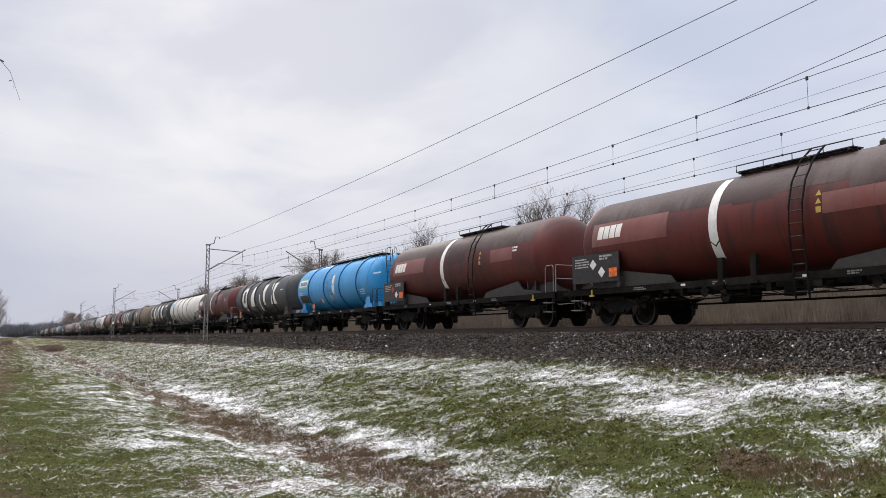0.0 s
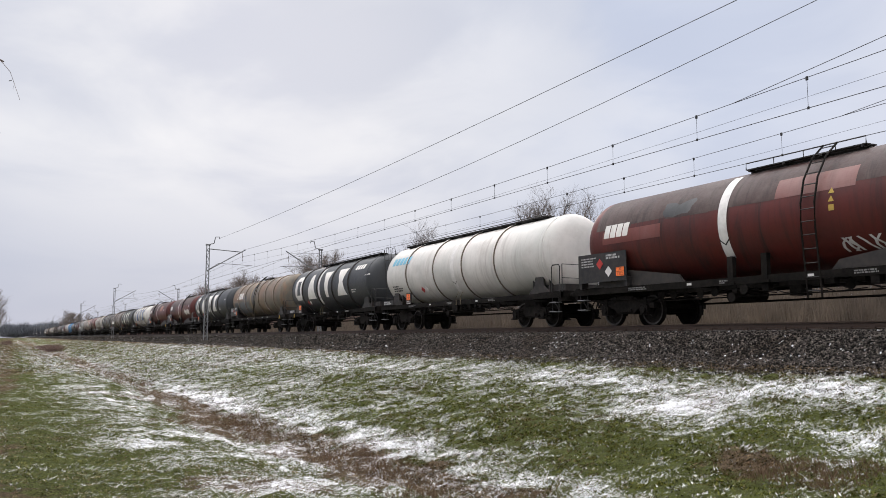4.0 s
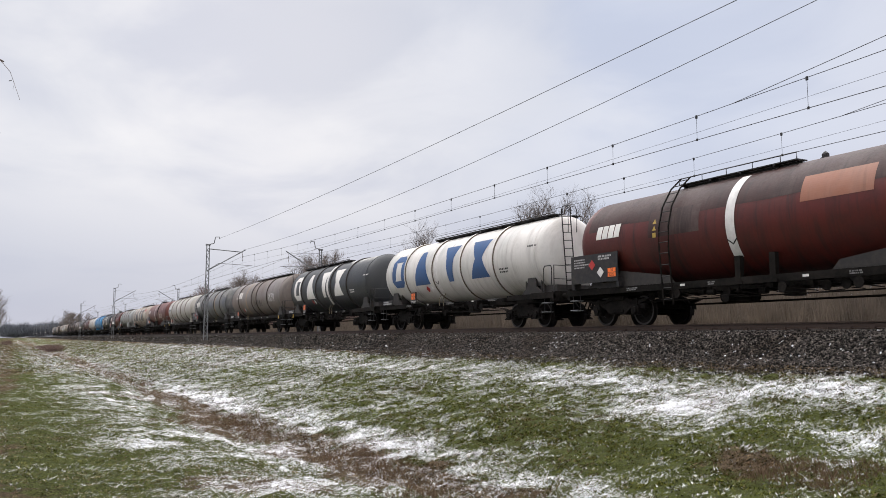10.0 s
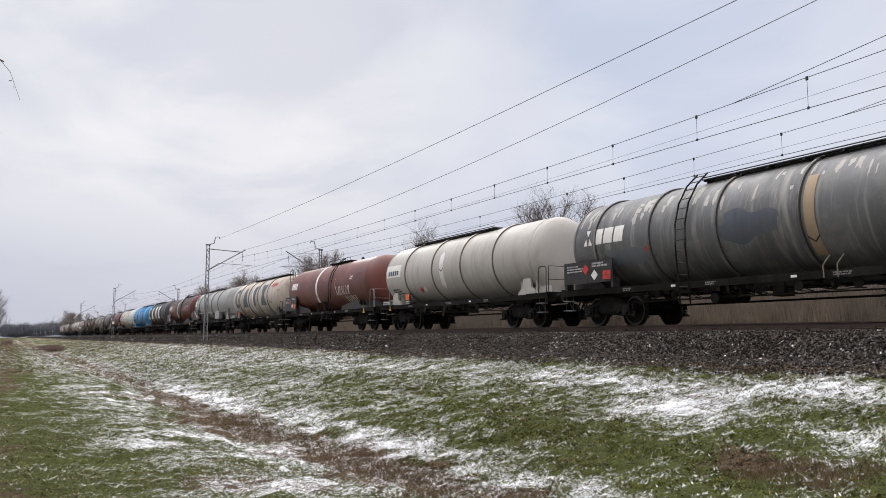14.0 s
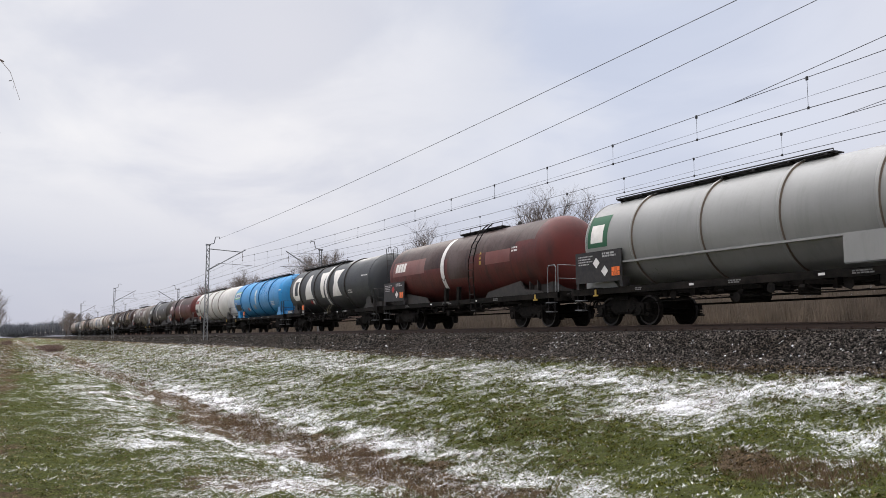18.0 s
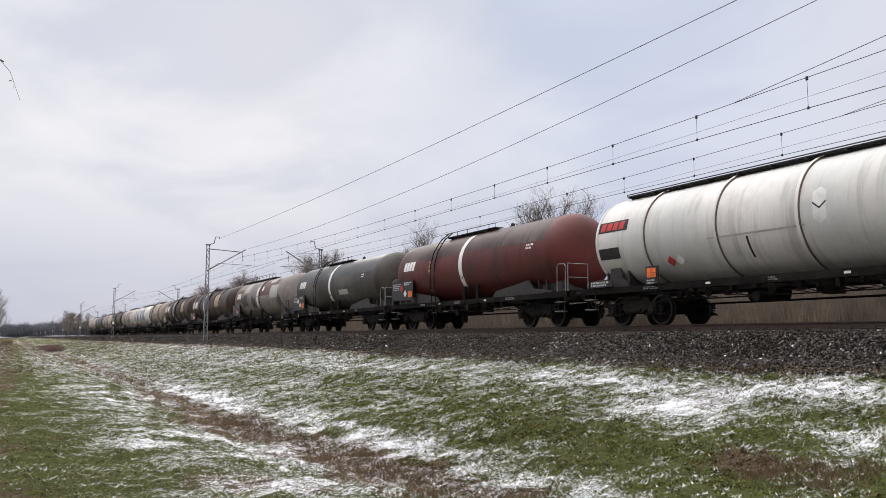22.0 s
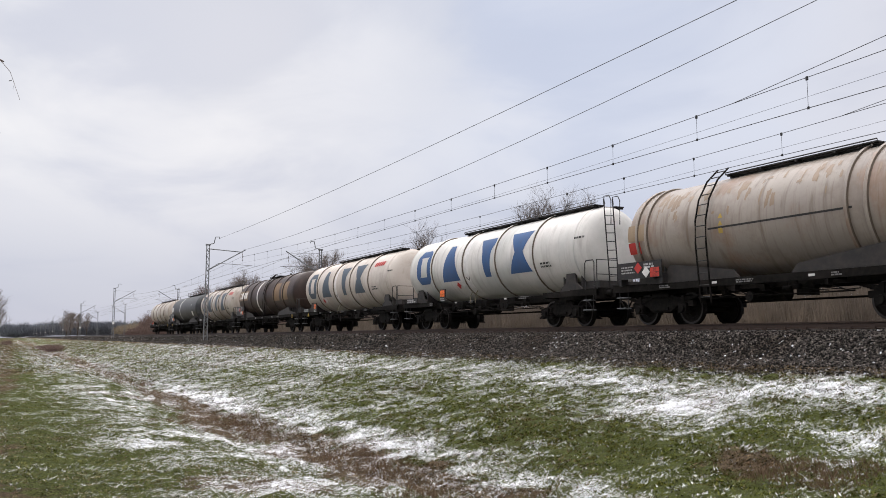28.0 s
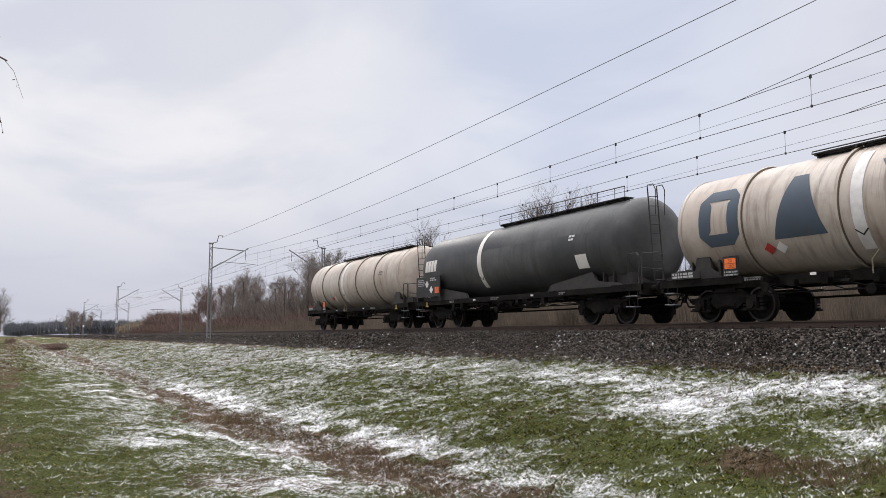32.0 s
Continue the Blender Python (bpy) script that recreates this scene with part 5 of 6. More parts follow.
VTG_RINGS = (2.4, 4.4, 8.3, 10.2, 12.3)
VTG_KINDS = ("lobes", "block", "block", "block")
WAGONS = [
    red_type("dusty red-brown tank wagon with a white strap", RED, patches=[(2.6, 2.9, 3.4, 0.75, RED_PATCH), (10.6, 2.75, 2.4, 0.5, RED_PATCH)], bars=[(12.2, 3.2, 1.4, 0.4, LETTER_WHITE)]),
    red_type("red-brown tank wagon with a lighter side panel", RED, patches=[(2.6, 2.95, 3.3, 0.7, RED_PATCH), (10.9, 2.8, 1.6, 0.5, RED_PATCH), (7.3, 3.3, 1.5, 1.2, RED_DARK)]),
    ribbed("bright blue ribbed tank wagon with a white emblem", BLUE, end_ladder=True, chevron=(7.0, 2.75, 0.72), walk=(4.6, 13.0), plate_x=3.7, label_step=0.65, saddle_paint=BLUE, logo=None,
           patches=[(1.5, 3.05, 1.7, 0.62, PANEL_GREEN), (1.5, 3.05, 1.5, 0.44, LETTER_WHITE), (1.65, 2.05, 1.6, 0.50, MARK_BLACK), (6.4, 1.95, 0.5, 0.34, GREY_PATCH)], bars=[(1.55, 3.03, 1.25, 0.24, LETTER_BLUE)], fine=[(0.62, 2.44, 0.8, 2, STRAP_WHITE), (0.95, 2.17, 1.3, 3, MARK_PALE), (11.0, 2.2, 0.9, 3, STRAP_WHITE), (13.0, 2.95, 1.0, 1, STRAP_WHITE)]),
    letter_type("charcoal ribbed tank wagon with tall white shapes", BLACK, LETTER_WHITE, 1.5, (0, 0, 0.4, 0.3), band=(7.8, -1.1, 0.2, STRAP_WHITE), rings=(2.2, 4.2, 6.4, 8.6, 11.2), walk=(5.5, 9.5), end_ladder=False),
    red_type("red-brown tank wagon with grey paint scuffs", RED, patches=[(4.3, 3.3, 1.3, 0.6, GREY_DARK, 1), (8.8, 3.3, 2.2, 0.55, RED_PATCH), (2.4, 2.75, 2.6, 0.4, RED_PATCH)], scrawl=[(9.9, 1.75, 1.2, 0.4, 7, STRAP_WHITE)]),
    ribbed("dirty white ribbed tank wagon with a blue mark", WHITE, chevron=None, band=(7.2, -1.2, 1.4, STRAP_WHITE), walk=(1.0, 13.0), bars=[(1.9, 3.3, 2.0, 0.4, MARK_CYAN)], fine=[(0.9, 2.1, 1.0, 3, MARK_BLACK)]),
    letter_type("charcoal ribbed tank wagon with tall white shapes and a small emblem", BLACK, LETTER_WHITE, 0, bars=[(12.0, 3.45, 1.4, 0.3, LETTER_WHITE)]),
    ribbed("ochre-brown ribbed tank wagon with rust and grey streaks", BROWN_OCHRE, rings=VTG_RINGS, ladder=7.55, walk=(6.6, 9.2), band=(6.1, -1.35, 1.5, TAN_PATCH), board=(2.3, 0.72), ring_paint=BEIGE, flakes=(50, 0.5, 13.5, 2.9, 3.9, RUST_PATCH_PALE),
           logo=(2.75, 2.95, 1.9, 0.48, STRAP_WHITE, None), logo_kinds=VTG_KINDS, warn=[(7.0, 2.95)], patches=[(2.3, 2.95, 3.2, 0.7, RUST_PATCH_PALE), (4.3, 2.75, 1.4, 0.5, SLATE, 1), (3.2, 2.0, 4.4, 0.95, SLATE), (6.7, 3.0, 0.7, 1.6, DUST)]),
    letter_type("charcoal ribbed tank wagon with tall white shapes", BLACK, LETTER_WHITE, 0, (0, 0, -0.2, -0.3), band=(7.5, -1.2, 1.4, STRAP_WHITE), walk=(1.0, 9.0), end_ladder=False, plate_x=2.4),
    red_type("maroon tank wagon with white graffiti on its flank", RED, bubbles=[(11.0, 2.35, 2.6, 0.62, 6, LETTER_WHITE)], scrawl=[(10.8, 2.72, 1.8, 0.30, 6, ORANGE_PATCH), (11.0, 2.35, 2.5, 0.5, 9, MARK_BLACK)], patches=[(2.6, 2.9, 3.2, 0.7, RED_DARK)]),
    red_type("maroon tank wagon with an orange-brown patch", RED, True, patches=[(9.8, 3.2, 1.9, 0.7, ORANGE_PATCH), (4.6, 2.95, 2.0, 0.8, RED_DARK)]),
    letter_type("dirty white ribbed tank wagon with tall blue shapes", WHITE, LETTER_BLUE, 0, plate_x=3.5),
    letter_type("charcoal ribbed tank wagon with tall white shapes", BLACK, LETTER_WHITE, 0, (0, 0, -0.2, -0.3), band=(7.5, -1.2, 1.4, STRAP_WHITE), walk=(1.0, 9.0), end_ladder=False, plate_x=3.3),
    ribbed("grey-brown ribbed tank wagon with faded graffiti", TAUPE, rings=(2.6, 6.6, 8.0, 10.9), end_ladder=True, walk=(5.4, 14.0), band=(5.0, -1.35, 1.5, TAN_PATCH), logo=(2.8, 3.0, 1.9, 0.48, LETTER_WHITE, None), logo_kinds=VTG_KINDS,
           scrawl=[(8.5, 2.2, 2.0, 0.5, 8, MARK_BLACK), (12.0, 2.5, 1.4, 0.6, 6, STRAP_WHITE)], patches=[(7.3, 2.7, 1.1, 1.5, BROWN_OCHRE, 1)], plate_x=2.6),
    ribbed("mottled grey ribbed tank wagon with flaking paint", MOTTLE, rings=(1.5, 4.0, 6.6, 9.2, 11.6), ladder=5.4, walk=(5.4, 11.0), band=(9.5, -1.2, 0.9, TAN_PATCH), board=(2.5, 0.72), faded=True,
           logo=(1.9, 2.85, 2.0, 0.5, LETTER_WHITE, None), logo_kinds=VTG_KINDS, patches=[(3.6, 2.2, 0.6, 0.3, MARK_RED), (7.6, 2.5, 2.2, 1.0, SLATE, 1), (3.0, 2.1, 2.4, 0.7, SLATE, 1), (13.2, 2.5, 1.4, 1.6, SLATE, 1)], flakes=(70, 0.6, 13.9, 3.15, 3.85, GREY_PATCH)),
    ribbed("pale grey ribbed tank wagon with a small emblem panel", PALE, chevron=(6.3, 2.6), walk=(2.0, 9.5), saddle_paint=PALE, bars=[(1.3, 2.75, 1.2, 0.22, LETTER_SLATE)], patches=[(1.3, 2.85, 1.6, 0.6, LETTER_WHITE)], fine=[(0.9, 1.95, 1.1, 3, MARK_BLACK)]),
    red_type("brick-red tank wagon with white graffiti", RED_BRIGHT, scrawl=[(10.4, 2.3, 2.2, 0.5, 10, LETTER_WHITE), (11.6, 1.8, 1.6, 0.4, 8, LETTER_WHITE)]),
    letter_type("stained cream ribbed tank wagon with slate shapes", CREAM, LETTER_SLATE, 0, bars=[(12.0, 3.4, 1.4, 0.28, MARK_RED)], plate_x=2.4, band=(6.5, -1.2, 1.35, STRAP_WHITE)),
    ribbed("light grey tank wagon with a green emblem", SILVER, walk=(1.0, 9.0), board=(2.3, 1.0), patches=[(0.95, 3.05, 1.05, 1.1, MARK_GREEN), (0.95, 2.95, 0.6, 0.6, LETTER_WHITE), ], locker=True, saddle_paint=SILVER),
    red_type("maroon tank wagon with dark scuffs", RED, patches=[(4.9, 3.2, 2.0, 1.1, RED_DARK), (7.4, 2.7, 1.8, 1.2, RED_DARK), (10.6, 2.75, 1.8, 0.5, RED_PATCH), (2.6, 2.9, 3.4, 0.7, RED_PATCH)]),
    letter_type("charcoal ribbed tank wagon with tall white shapes", BLACK, LETTER_WHITE, 0, (0, 0, -0.2, -0.3), band=(7.5, -1.2, 1.4, STRAP_WHITE), walk=(1.0, 9.0), plate_x=3.3),
    ribbed("bright blue ribbed tank wagon with a white emblem", BLUE, end_ladder=True, chevron=(7.0, 2.75, 0.72), walk=(4.6, 13.0), plate_x=3.7, label_step=0.65, saddle_paint=BLUE,
           patches=[(1.5, 3.05, 1.7, 0.62, PANEL_GREEN), (1.5, 3.05, 1.5, 0.44, LETTER_WHITE), (1.65, 2.05, 1.6, 0.50, MARK_BLACK), (6.4, 1.95, 0.5, 0.34, GREY_PATCH)], bars=[(1.55, 3.03, 1.25, 0.24, LETTER_BLUE)], fine=[(0.62, 2.44, 0.8, 2, STRAP_WHITE), (0.95, 2.17, 1.3, 3, MARK_PALE), (11.0, 2.2, 0.9, 3, STRAP_WHITE), (13.0, 2.95, 1.0, 1, STRAP_WHITE)]),
    ribbed("dirty white ribbed tank wagon with a red mark", WHITE, walk=(1.0, 9.8), chevron=(8.6, 2.75, 0.5), label_step=0.6, bars=[(1.15, 3.1, 1.15, 0.26, MARK_RED)], fine=[(0.6, 2.35, 0.8, 3, MARK_BLACK)], patches=[(1.15, 3.1, 1.4, 0.36, BOARD), (0.95, 2.25, 1.0, 0.36, BOARD), (6.6, 2.3, 3.1, 0.05, PALE), (6.4, 1.95, 0.07, 0.62, STEEL_GREY)]),
    red_type("deep red tank wagon with a cream strap", RED, True, patches=[(4.0, 3.5, 1.6, 0.9, RED_DARK)]),
    red_type("dark grey tank wagon with a white strap", OLIVE, True, hatch=True, patches=[(3.6, 3.5, 1.4, 0.45, DUST, 1), (6.2, 3.45, 0.9, 0.5, DUST, 1), (8.4, 2.2, 0.5, 0.3, GREY_PATCH), (9.1, 2.2, 0.9, 0.3, GREY_PATCH)]),
    red_type("grey and brown patched tank wagon", CAMO, True, open_frame=True, ladder=None, band=None, chevron=(7.3, 2.75), walk=(0.5, 9.4), walk_rail=0.24, round=False, rings=(7.9,),
             patches=[(9.9, 3.35, 4.4, 1.3, RUST_PATCH), (1.75, 2.95, 2.1, 1.1, RUST_PATCH), (3.9, 3.55, 1.5, 0.9, GREY_PATCH), (11.6, 2.95, 1.9, 0.95, GREY_PATCH), (5.6, 3.3, 1.7, 1.2, TAUPE), (9.2, 2.2, 2.0, 0.9, TAUPE, 1), (3.6, 2.5, 1.8, 1.2, OLIVE, 1), (6.2, 2.3, 1.3, 1.0, BROWN, 1), (10.4, 3.75, 1.4, 0.35, PALE), (12.9, 2.2, 1.2, 1.0, OLIVE, 1), (8.6, 3.25, 0.4, 0.35, LETTER_WHITE)], faded=True, legs=(5.0, 8.2), warn=()),
    ribbed("dark brown ribbed tank wagon with tan patches", BROWN, rings=(1.9, 4.2, 8.0, 10.4, 12.6), ladder=8.2, walk=(6.6, 9.4), band=(5.9, -1.3, 1.4, STRAP_WHITE), board=(2.3, 0.72), round=True,
           logo=(1.9, 2.85, 2.0, 0.5, LETTER_WHITE, None), logo_kinds=VTG_KINDS, patches=[(11.5, 3.0, 2.6, 1.15, TAN_PATCH), (1.9, 2.85, 2.4, 0.7, GREY_PATCH)], warn=[(8.8, 2.8)]),
    ribbed("dark brown ribbed tank wagon with a pale emblem panel", BROWN, rings=(2.7, 5.4, 8.0, 10.6, 12.8), ladder=8.2, walk=(6.6, 9.4), band=(6.4, -1.3, 1.4, STRAP_WHITE), board=(2.3, 0.72), round=True,
           logo=(2.3, 2.95, 2.8, 0.5, LETTER_WHITE, TAN_PATCH), logo_kinds=VTG_KINDS, patches=[(12.0, 3.0, 2.2, 1.15, TAN_PATCH), (3.9, 2.2, 2.0, 0.5, GREY_DARK, 1)]),
    ribbed("short beige tank wagon with twin hoops", BEIGE, hatch=True, rings=(0.75, 1.15, 7.7, 8.2), ring_paint=BEIGE, ladder=3.4, walk=(3.5, 8.0), round=True, board=(1.9, 0.5), soot=None, faded=True, warn=[(4.0, 2.8)],
           patches=[(5.7, 2.55, 4.3, 0.05, STEEL_GREY), (0.6, 2.3, 0.5, 0.35, MARK_RED), (0.7, 2.75, 0.7, 0.5, TAN_PATCH)], flakes=(60, 1.2, 9.5, 2.9, 3.8, RUST_STAIN), bogie_in=1.3),
    letter_type("white ribbed tank wagon with tall blue shapes", WHITE, LETTER_BLUE, 0, (0, 0, 0.3, 0.2), plate_x=3.65),
    letter_type("cream-white ribbed tank wagon with slate-blue shapes and a red emblem", CREAM_LIGHT, LETTER_SLATE, -0.2, (0, 0, 0.2, 0), bars=[(11.8, 3.4, 1.3, 0.26, MARK_RED)], end_ladder=False),
    ribbed("dark brown ribbed tank wagon with ochre patches", BROWN, rings=(2.0, 4.2, 8.2, 10.4, 12.6), ladder=8.2, walk=(6.6, 9.4), band=(6.0, -1.3, 1.4, STRAP_WHITE), board=(2.3, 0.72), round=True,
           logo=(1.8, 2.95, 2.4, 0.5, LETTER_WHITE, OCHRE_PATCH), logo_kinds=VTG_KINDS, patches=[(10.9, 2.85, 1.6, 1.3, OCHRE_PATCH), (12.9, 2.85, 1.4, 1.3, OCHRE_PATCH)]),
    letter_type("stained cream ribbed tank wagon with slate shapes and a red emblem", CREAM, LETTER_SLATE, 0, bars=[(12.0, 3.4, 1.4, 0.28, MARK_RED)], band=(5.9, -1.2, 1.35, STRAP_WHITE)),
    red_type("dark grey tank wagon with a long top rail", GREY_DARK, walk=(5.9, 13.6), walk_rail=0.3, ladder=None, end_ladder=True, band=(5.6, -1.2, 1.5, LETTER_WHITE), warn=(), patches=[(12.2, 2.1, 0.6, 0.5, LETTER_WHITE)], legs=(), logo=(1.3, 2.75, 1.1, 0.5, LETTER_WHITE, None)),
    ribbed("cream ribbed tank wagon at the tail of the train", CREAM, end_ladder=True, walk=(4.0, 13.5), band=(5.9, -1.2, 1.35, STRAP_WHITE), fine=[(11.2, 2.9, 0.6, 2, MARK_BLACK)]),
]
REAR = [-24.44, -40.03, -54.63, -71.23, -86.66, -102.81, -118.38, -134.69, -150.74, -165.81, -181.59, -197.42, -213.15, -229.53, -245.48, -260.94, -277.19, -292.63,
        -308.71, -324.44, -340.79, -356.15, -372.41, -387.72, -403.62, -420.18, -438.33, -455.58, -467.89, -483.33, -498.69, -515.89, -531.09, -547.52, -563.42]
train = []
for i, spec in enumerate(WAGONS):
    left = REAR[i] - 0.25
    ahead = REAR[i - 1] - 0.25 if i else left + 15.7
    length = round({25: 14.4, 26: 15.7}.get(i, ahead - left - 1.9), 1)
    gap = ahead - left - length if i else 1.9
    behind = left - (REAR[i + 1] - 0.25 + round({25: 14.4, 26: 15.7}.get(i + 1, left - REAR[i + 1] + 0.25 - 1.9), 1)) if i < 34 else 1.9
    train.append(build_wagon(i, left, length, behind / 2 - 0.41, gap / 2 - 0.41, spec))
# ---- trees, reeds, poles ----
def grow(bm, rng, base, way, length, r, depth, lean, twigs, spread_a=0.55, n=5):
    pts = [Vector(base)]
    d = Vector(way)
    steps = 4 if depth > 1 else 3
    for k in range(steps):
        d = (d + Vector((rng.uniform(-1, 1), rng.uniform(-1, 1), rng.uniform(-0.3, 0.6))) * lean).normalized()
        pts.append(pts[-1] + d * length / steps)
    tube(bm, pts, r, n if depth > 1 else 3, r * 0.45, caps=False)
    if depth == 0:
        return
    k = twigs if depth > 1 else twigs + 1
    for i in range(k):
        at = rng.uniform(0.35, 1.0) * steps
        j = min(int(at), steps - 1)
        p = pts[j].lerp(pts[j + 1], at - j)
        side = Vector((rng.uniform(-1, 1), rng.uniform(-1, 1), rng.uniform(-0.25, 0.5))).normalized()
        grow(bm, rng, p, (d * (1 - spread_a) + side * spread_a + Vector((0, 0, 0.22))).normalized(), length * rng.uniform(0.45, 0.72), r * 0.48, depth - 1, lean, twigs, spread_a, n)


def tree_meshes(seed, bark, twig, depth, twigs, slim):
    """Trunk and crown of a ten-metre tree."""
    rng = random.Random(seed)
    r = 0.13 if slim else 0.19
    bm = bmesh.new()
    pts = [Vector((0, 0, 0))]
    for k in range(6):
        pts.append(pts[-1] + Vector((rng.uniform(-0.2, 0.2), rng.uniform(-0.2, 0.2), 1.35)))
    tube(bm, pts, r, 7, r * 0.45)
    trunk = mesh_of("trunk", bm, bark)
    bm = bmesh.new()
    for k in range(24):
        f = rng.uniform(1.2, 5.9)
        p = pts[int(f)].lerp(pts[int(f) + 1], f - int(f))
        a = rng.uniform(0, 6.283)
        grow(bm, rng, p, (math.cos(a) * 0.55, math.sin(a) * 0.55, 0.95), (3.6 - 0.32 * f) * rng.uniform(0.75, 1.15), r * 0.25, depth, 0.22, twigs)
    return trunk, mesh_of("crown", bm, twig)


def bare_tree(x, y, h, seed, label="tall bare winter tree", group="bare trees beyond the line", kind=0):
    """One of a few shapes of tree, turned and sized; kind 0 near, 1 far and dense, 2 reddish."""
    bark, twig, depth, twigs, slim = ((BARK, TWIG, 3, 4, True), (BARK, HEDGE_TWIG, 3, 5, False), (TWIG_RED, TWIG_RED, 3, 5, False))[kind]
    trunk, crown = once(("tree", kind, seed % 4), lambda: tree_meshes(40 + seed % 4 + 10 * kind, bark, twig, depth, twigs, slim))
    tree = tagged(new("tree"), label, "tree", group)
    tree.matrix_basis = pose(x, y, float(np.interp(y, PROFILE_Y, PROFILE_Z)) - 0.1, 0, 0, seed * 77) @ Matrix.Diagonal((h / 10, h / 10, h / 10, 1))
    part("trunk", trunk, None, tree)
    part("crown", crown, None, tree, "thin leafless twigs")
    return tree


for i, (x, y, h) in enumerate([(-84, 58, 13.6), (-77.5, 60, 13.6), (-88, 61, 13.2), (-81, 60, 14.0), (-91, 62, 12.6), (-126, 62, 13.2), (-121, 61, 13.0), (-117.5, 60, 14.4), (-133, 64, 12.6)]):
    bare_tree(x, y, h * 1.22, 40 + i)
for i, (x, y, h) in enumerate([(-135, 45, 11.8), (-139, 47, 10.6), (-131, 46, 12.0), (-128, 44, 9.5), (-148, 46, 9.0), (-156, 45, 9.4), (-161, 47, 9.8), (-167, 44, 8.2), (-173, 46, 10.8),
                               (-181, 45, 12.2), (-186, 47, 11.4), (-192, 45, 10.6), (-199, 46, 9.6), (-143, 44, 8.0), (-117, 47, 9.5), (-108, 46, 8.0), (-97, 48, 8.5)]):
    bare_tree(x, y, h * 1.15, 60 + i, "dense leafless tree in the hedge beyond the line", "hedge trees", 1)
for i, (x, y, h) in enumerate([(-216, 45, 12.2), (-222, 46, 11.4), (-229, 45, 10.2), (-208, 46, 10.4), (-211, 44, 9.0)]):
    bare_tree(x, y, h * 1.1, 80 + i, "reddish-brown leafless tree in the hedge beyond the line", "hedge trees", 2)
for i, (x, y, h) in enumerate([(-470, 27, 13.5), (-492, 28, 15.0), (-520, 31, 15.5), (-545, 30, 14.5), (-505, 34, 14.0), (-575, 44, 14.0), (-600, 40, 14.5)]):
    bare_tree(x, y, h, 90 + i, "far leafless tree at the end of the line", "far trees", 1)
bare_tree(-178, -2.6, 10.5, 97, "bare tree beside the field path", "trees by the path", 1)


def thicket(name, label, mat, boxes, width, seed, fan=0.3, per=46, piece=0.35):
    """Clumps of upright twigs rising from the ground, one joined mesh; piece is a twig's share of the clump's height."""
    rng = np.random.default_rng(seed)
    vs = []
    for x0, x1, y0, y1, tall, clumps in boxes:
        x, y = np.repeat(rng.uniform(x0, x1, clumps), per), np.repeat(rng.uniform(y0, y1, clumps), per)
        hc = np.repeat(tall * rng.uniform(0.6, 1.08, clumps), per) * (0.86 + 0.14 * np.sin(x * 0.11 + seed))
        n = len(x)
        z = np.interp(y, PROFILE_Y, PROFILE_Z) - 0.1
        h = hc * np.sqrt(rng.uniform(0.06, 1.0, n))
        lx, ly = rng.normal(0, fan, n) * hc * 0.6, rng.normal(0, fan, n) * hc * 0.6
        f = np.maximum(0.0, 1 - piece * rng.uniform(0.6, 1.8, n))
        a, w = rng.uniform(0, 3.14, n), width * rng.uniform(0.6, 1.3, n)
        cx, cy = np.cos(a) * w, np.sin(a) * w
        bx, by, bz = x + lx * f * f, y + ly * f * f, z + h * f
        tx, ty = x + lx + rng.normal(0, 0.05, n) * hc, y + ly + rng.normal(0, 0.05, n) * hc
        vs.append(np.stack([bx - cx, by - cy, bz, bx + cx, by + cy, bz, tx, ty, z + h], 1).reshape(-1, 3))
    vs = np.concatenate(vs)
    return tagged(new(name, raw_mesh(name, vs.tolist(), np.arange(len(vs)).reshape(-1, 3).tolist(), mat)), label, "bushes", kind="stuff")


thicket("reeds", "tall dead brown reeds beyond the track", REED, [(-42, 10, 30, 39, 4.5, 3300), (-95, -42, 30, 39, 3.3, 2200), (-190, -95, 30, 38, 3.0, 1500)], 0.028, 1, 0.12, 44, 0.6)
thicket("shrubs", "brown leafless shrubs under the hedge", TWIG_RED, [(-330, -95, 38, 44, 4.2, 900)], 0.030, 2, 0.32, 110)
thicket("shrubs", "grey leafless shrubs behind the reeds", TWIG, [(-140, 6, 40, 50, 5.4, 900)], 0.020, 6, 0.3, 90)
thicket("shrubs", "grey-brown leafless thicket between the hedge trees", HEDGE_TWIG, [(-206, -95, 44, 54, 8.6, 620)], 0.032, 9, 0.32, 150, 0.28)
thicket("shrubs", "rounded brown thicket beyond the line", TWIG_RED, [(-312, -248, 42, 50, 8.6, 230)], 0.040, 3, 0.34, 190, 0.28)
thicket("shrubs", "pale yellowish shrubs beyond the line", LEAF_PALE, [(-400, -318, 42, 50, 6.2, 160)], 0.045, 8, 0.3, 120)
thicket("shrubs", "low brown bush in the field", TWIG_RED, [(-172, -128, 4.6, 6.6, 1.0, 420)], 0.022, 4, 0.9, 60)
thicket("far_woods", "distant blue-grey leafless woods", HAZED_TWIG, [(-1150, -900, -8, 110, 18.5, 900), (-880, -640, 45, 100, 13.0, 420)], 0.16, 5, 0.30, 120)
thicket("shrubs", "reddish bush beside the field path", TWIG_RED, [(-174, -168, -1.2, 0.2, 1.7, 14)], 0.014, 7, 0.4, 80)

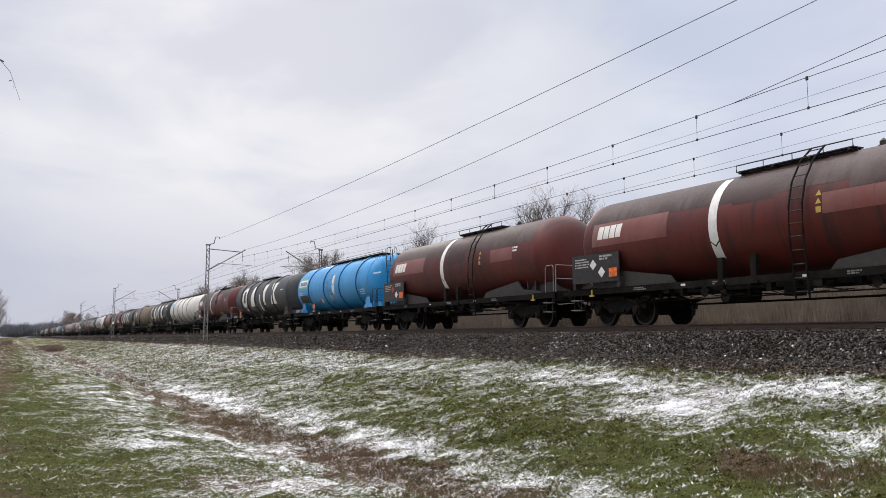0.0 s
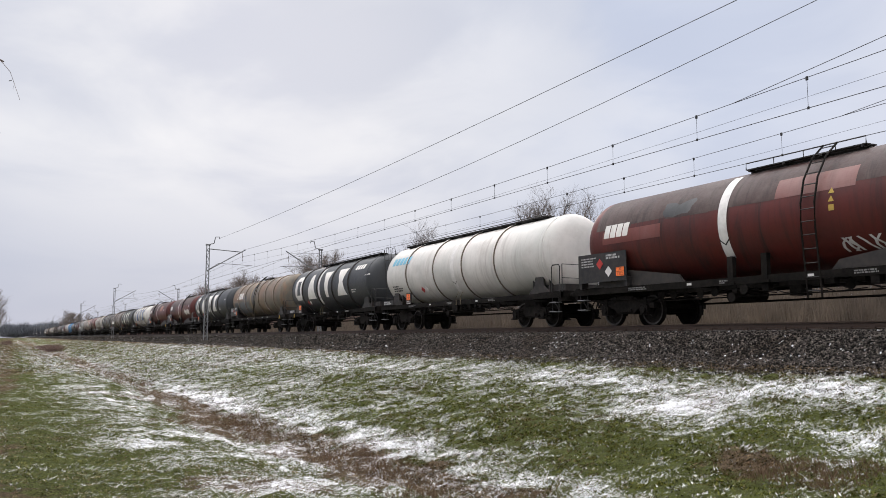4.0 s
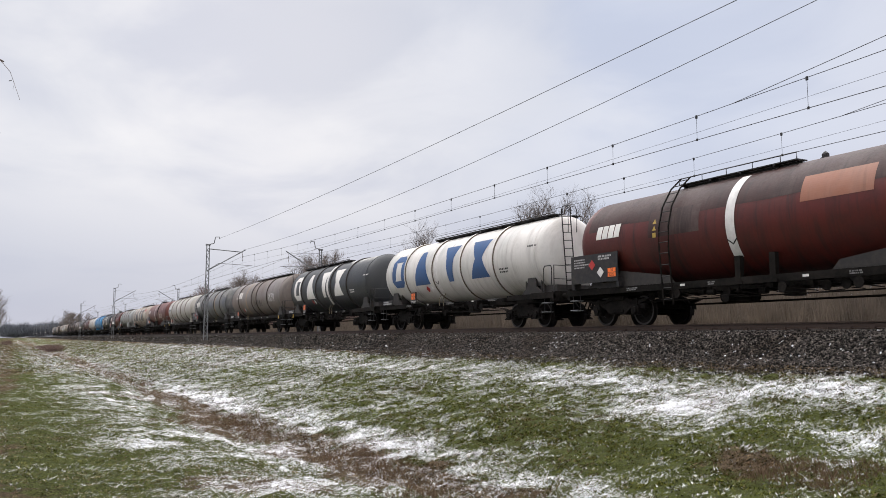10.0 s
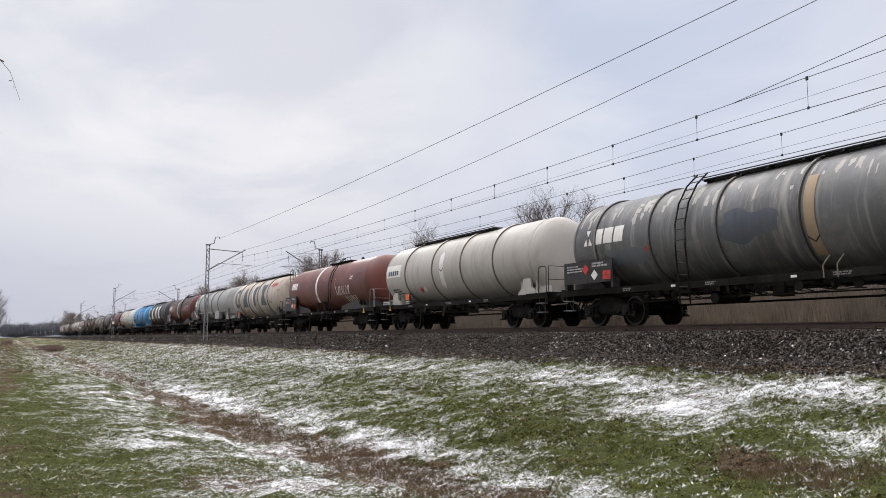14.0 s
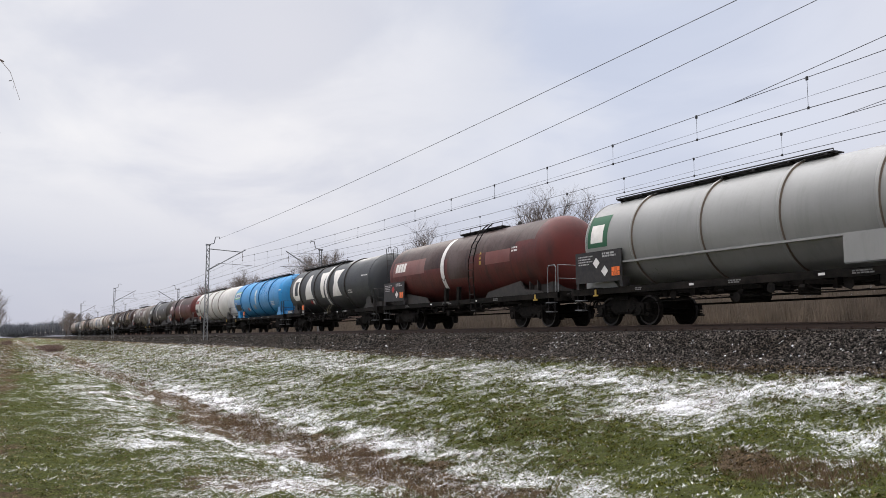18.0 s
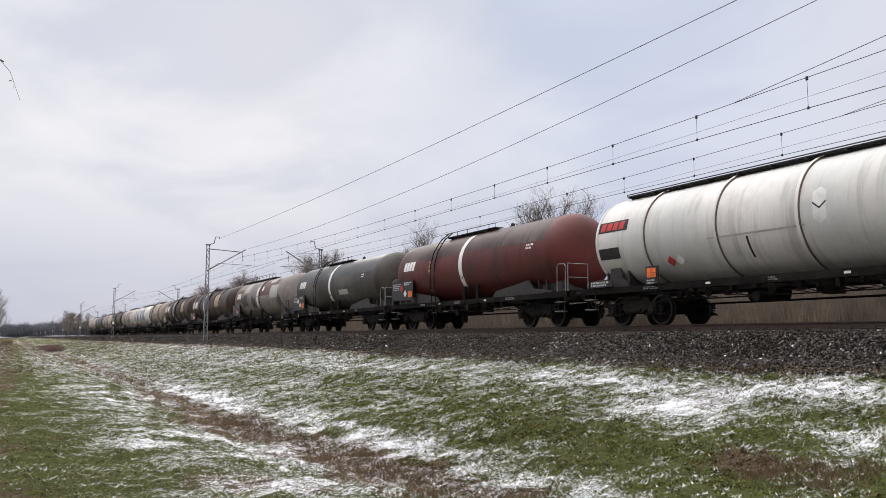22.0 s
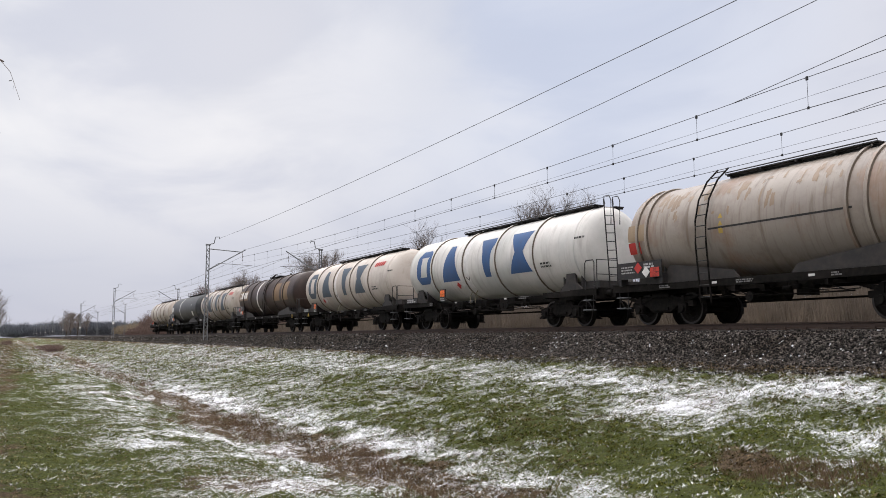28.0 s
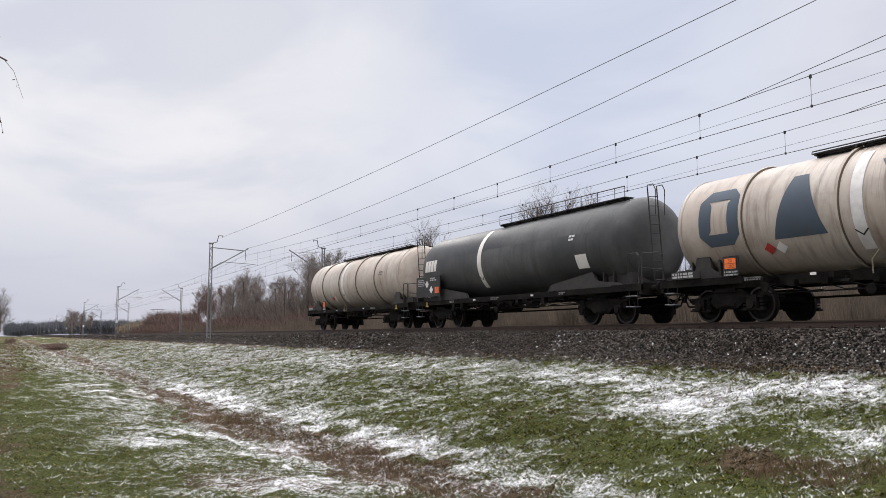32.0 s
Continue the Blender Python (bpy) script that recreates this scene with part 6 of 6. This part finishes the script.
for x, y in ((-132.5, 40.0), (-282, 42.0)):
    pole = tagged(new("power_pole"), "dark pole with braced cross arm", "pole", "poles beyond the line")
    pole.location = (x, y, -1.6)
    bm = bmesh.new()
    tube(bm, [(0, 0, 0), (0, 0, 10.2)], 0.14, 8, 0.09)
    part("post", bm, POLE_WOOD, pole)
    bm = bmesh.new()
    tube(bm, [(0, -2.3, 9.9), (0, 2.3, 9.9)], 0.07, 5)
    tube(bm, [(0, 0, 7.9), (0, -1.7, 9.9)], 0.06, 5)
    tube(bm, [(0, 0, 7.9), (0, 1.7, 9.9)], 0.06, 5)
    tube(bm, [(0, -2.2, 9.85), (0, -2.2, 9.2)], 0.05, 5)
    part("cross_arm", bm, POLE_WOOD, pole)

# ---- a birch beside the camera, whose hanging twigs reach into the view ----
birch = tagged(new("birch_tree"), "birch with thin hanging twigs and a few dry leaves", "tree")
birch.location = (-13.4, -2.7, -1.95)
bm = bmesh.new()
tube(bm, [(0, 0, 0), (0.1, 0.05, 2.5), (0.05, 0.2, 5.5), (0.2, 0.3, 8.5), (0.2, 0.5, 11.0)], 0.16, 9, 0.05)
part("trunk", bm, plain("birch_bark", (0.45, 0.43, 0.40), 0.8, 0, 6, 0.5), birch)
bm, lv = bmesh.new(), bmesh.new()
rng = random.Random(5)
for k in range(16):
    z = rng.uniform(4.0, 10.5) if k > 4 else rng.uniform(5.0, 6.0)
    a = rng.uniform(2.6, 5.9) if k > 4 else rng.uniform(1.2, 1.8)
    reach = rng.uniform(1.2, 1.8) if k > 4 else rng.uniform(2.1, 2.5)
    p = [Vector((0.1, 0.2, z)), Vector((math.cos(a) * reach * 0.6, math.sin(a) * reach * 0.6, z + 0.5)), Vector((math.cos(a) * reach, math.sin(a) * reach, z + 0.1))]
    tube(bm, p, 0.03, 4, 0.012, caps=False)
    for q in range(7):
        s = p[1].lerp(p[2], rng.random())
        e = s + Vector((rng.uniform(-0.35, 0.35), rng.uniform(-0.35, 0.35), -rng.uniform(0.6, 1.5)))
        tube(bm, [s, s.lerp(e, 0.5) + Vector((0, 0, 0.12)), e], 0.006, 3, 0.003, caps=False)
        for _ in range(4):
            c = s.lerp(e, rng.uniform(0.4, 1.0))
            u = Vector((rng.uniform(-1, 1), rng.uniform(-1, 1), rng.uniform(-1, 1))).normalized() * 0.028
            w = Vector((rng.uniform(-1, 1), rng.uniform(-1, 1), rng.uniform(-1, 1))).normalized() * 0.02
            lv.faces.new([lv.verts.new(c + t) for t in (u, w, -u, -w)])
part("crown", bm, TWIG, birch, "drooping thin twigs")
part("leaves", lv, LEAF_DRY, birch, "a few dry leaves")

# ---- weeds on the bank ----
for wx, wy, rx, ry, n_tufts, tall in ((-6.6, 8.5, 0.7, 0.5, 240, 0.12), (-5.4, 7.4, 0.4, 0.3, 60, 0.10), (-12.5, 5.2, 1.6, 0.5, 160, 0.16), (-19.0, 5.0, 2.4, 0.6, 200, 0.18), (-8.2, 4.2, 0.8, 0.4, 100, 0.14)):
    blades("dead_weeds", "clump of dead brown weeds", WEED, n_tufts, 7, (wx - rx, wx + rx, wy - ry, wy + ry), tall, 0.004, 99.0, 0.06, 0.45)

# ---- sleepers, nearest first ----
x = -2.0
k = 0
far_sleepers = []
while x > -330:
    for t, y in enumerate(TRACK_Y):
        if t == 0 and k < 150:
            part("sleeper", sleeper_me, None, ballast, m=pose(x, y, 0))
            if k < 110:
                part("rail_fastening", clip_me, None, ballast, m=pose(x, y - 0.75, 0))
        else:
            far_sleepers.append((x, y))
    x -= 0.6
    k += 1
bm = bmesh.new()
for x, y in far_sleepers:
    box(bm, x - 0.12, x + 0.12, y - 1.3, y + 1.3, -0.40, -0.19)
part("sleepers", bm, CONCRETE, ballast)["kind"] = "stuff"


# ---- what moves ----
def motions():
    times = [i * 2.0 for i in range(17)]
    start = train_run(0)
    for w in train:
        x0, y0, z0 = w.location
        walk(w, [(t, pose(x0 - start + train_run(t), y0, z0)) for t in times])
    # the wheels of all bogies turn alike, so they share two sets of keys
    ticks = [i / FPS for i in range(round(32 * FPS) + 1)]
    for sets, x in ((front_sets, 0.9), (rear_sets, -0.9)):
        rows = [(t, pose(x, 0, 0.46) @ Matrix.Rotation((train_run(t) - start) / 0.46, 4, "Y")) for t in ticks]
        walk(sets[0], rows)
        keys = sets[0].animation_data
        for w in sets[1:]:
            w.rotation_mode = "QUATERNION"
            data = w.animation_data_create()
            data.action = keys.action
            data.action_slot = keys.action_slot
    walk(sky_dome, [(t, pose(0, 0, 0, 0, 0, 0.40 * t)) for t in (0, 8, 16, 24, 32)])


motions()
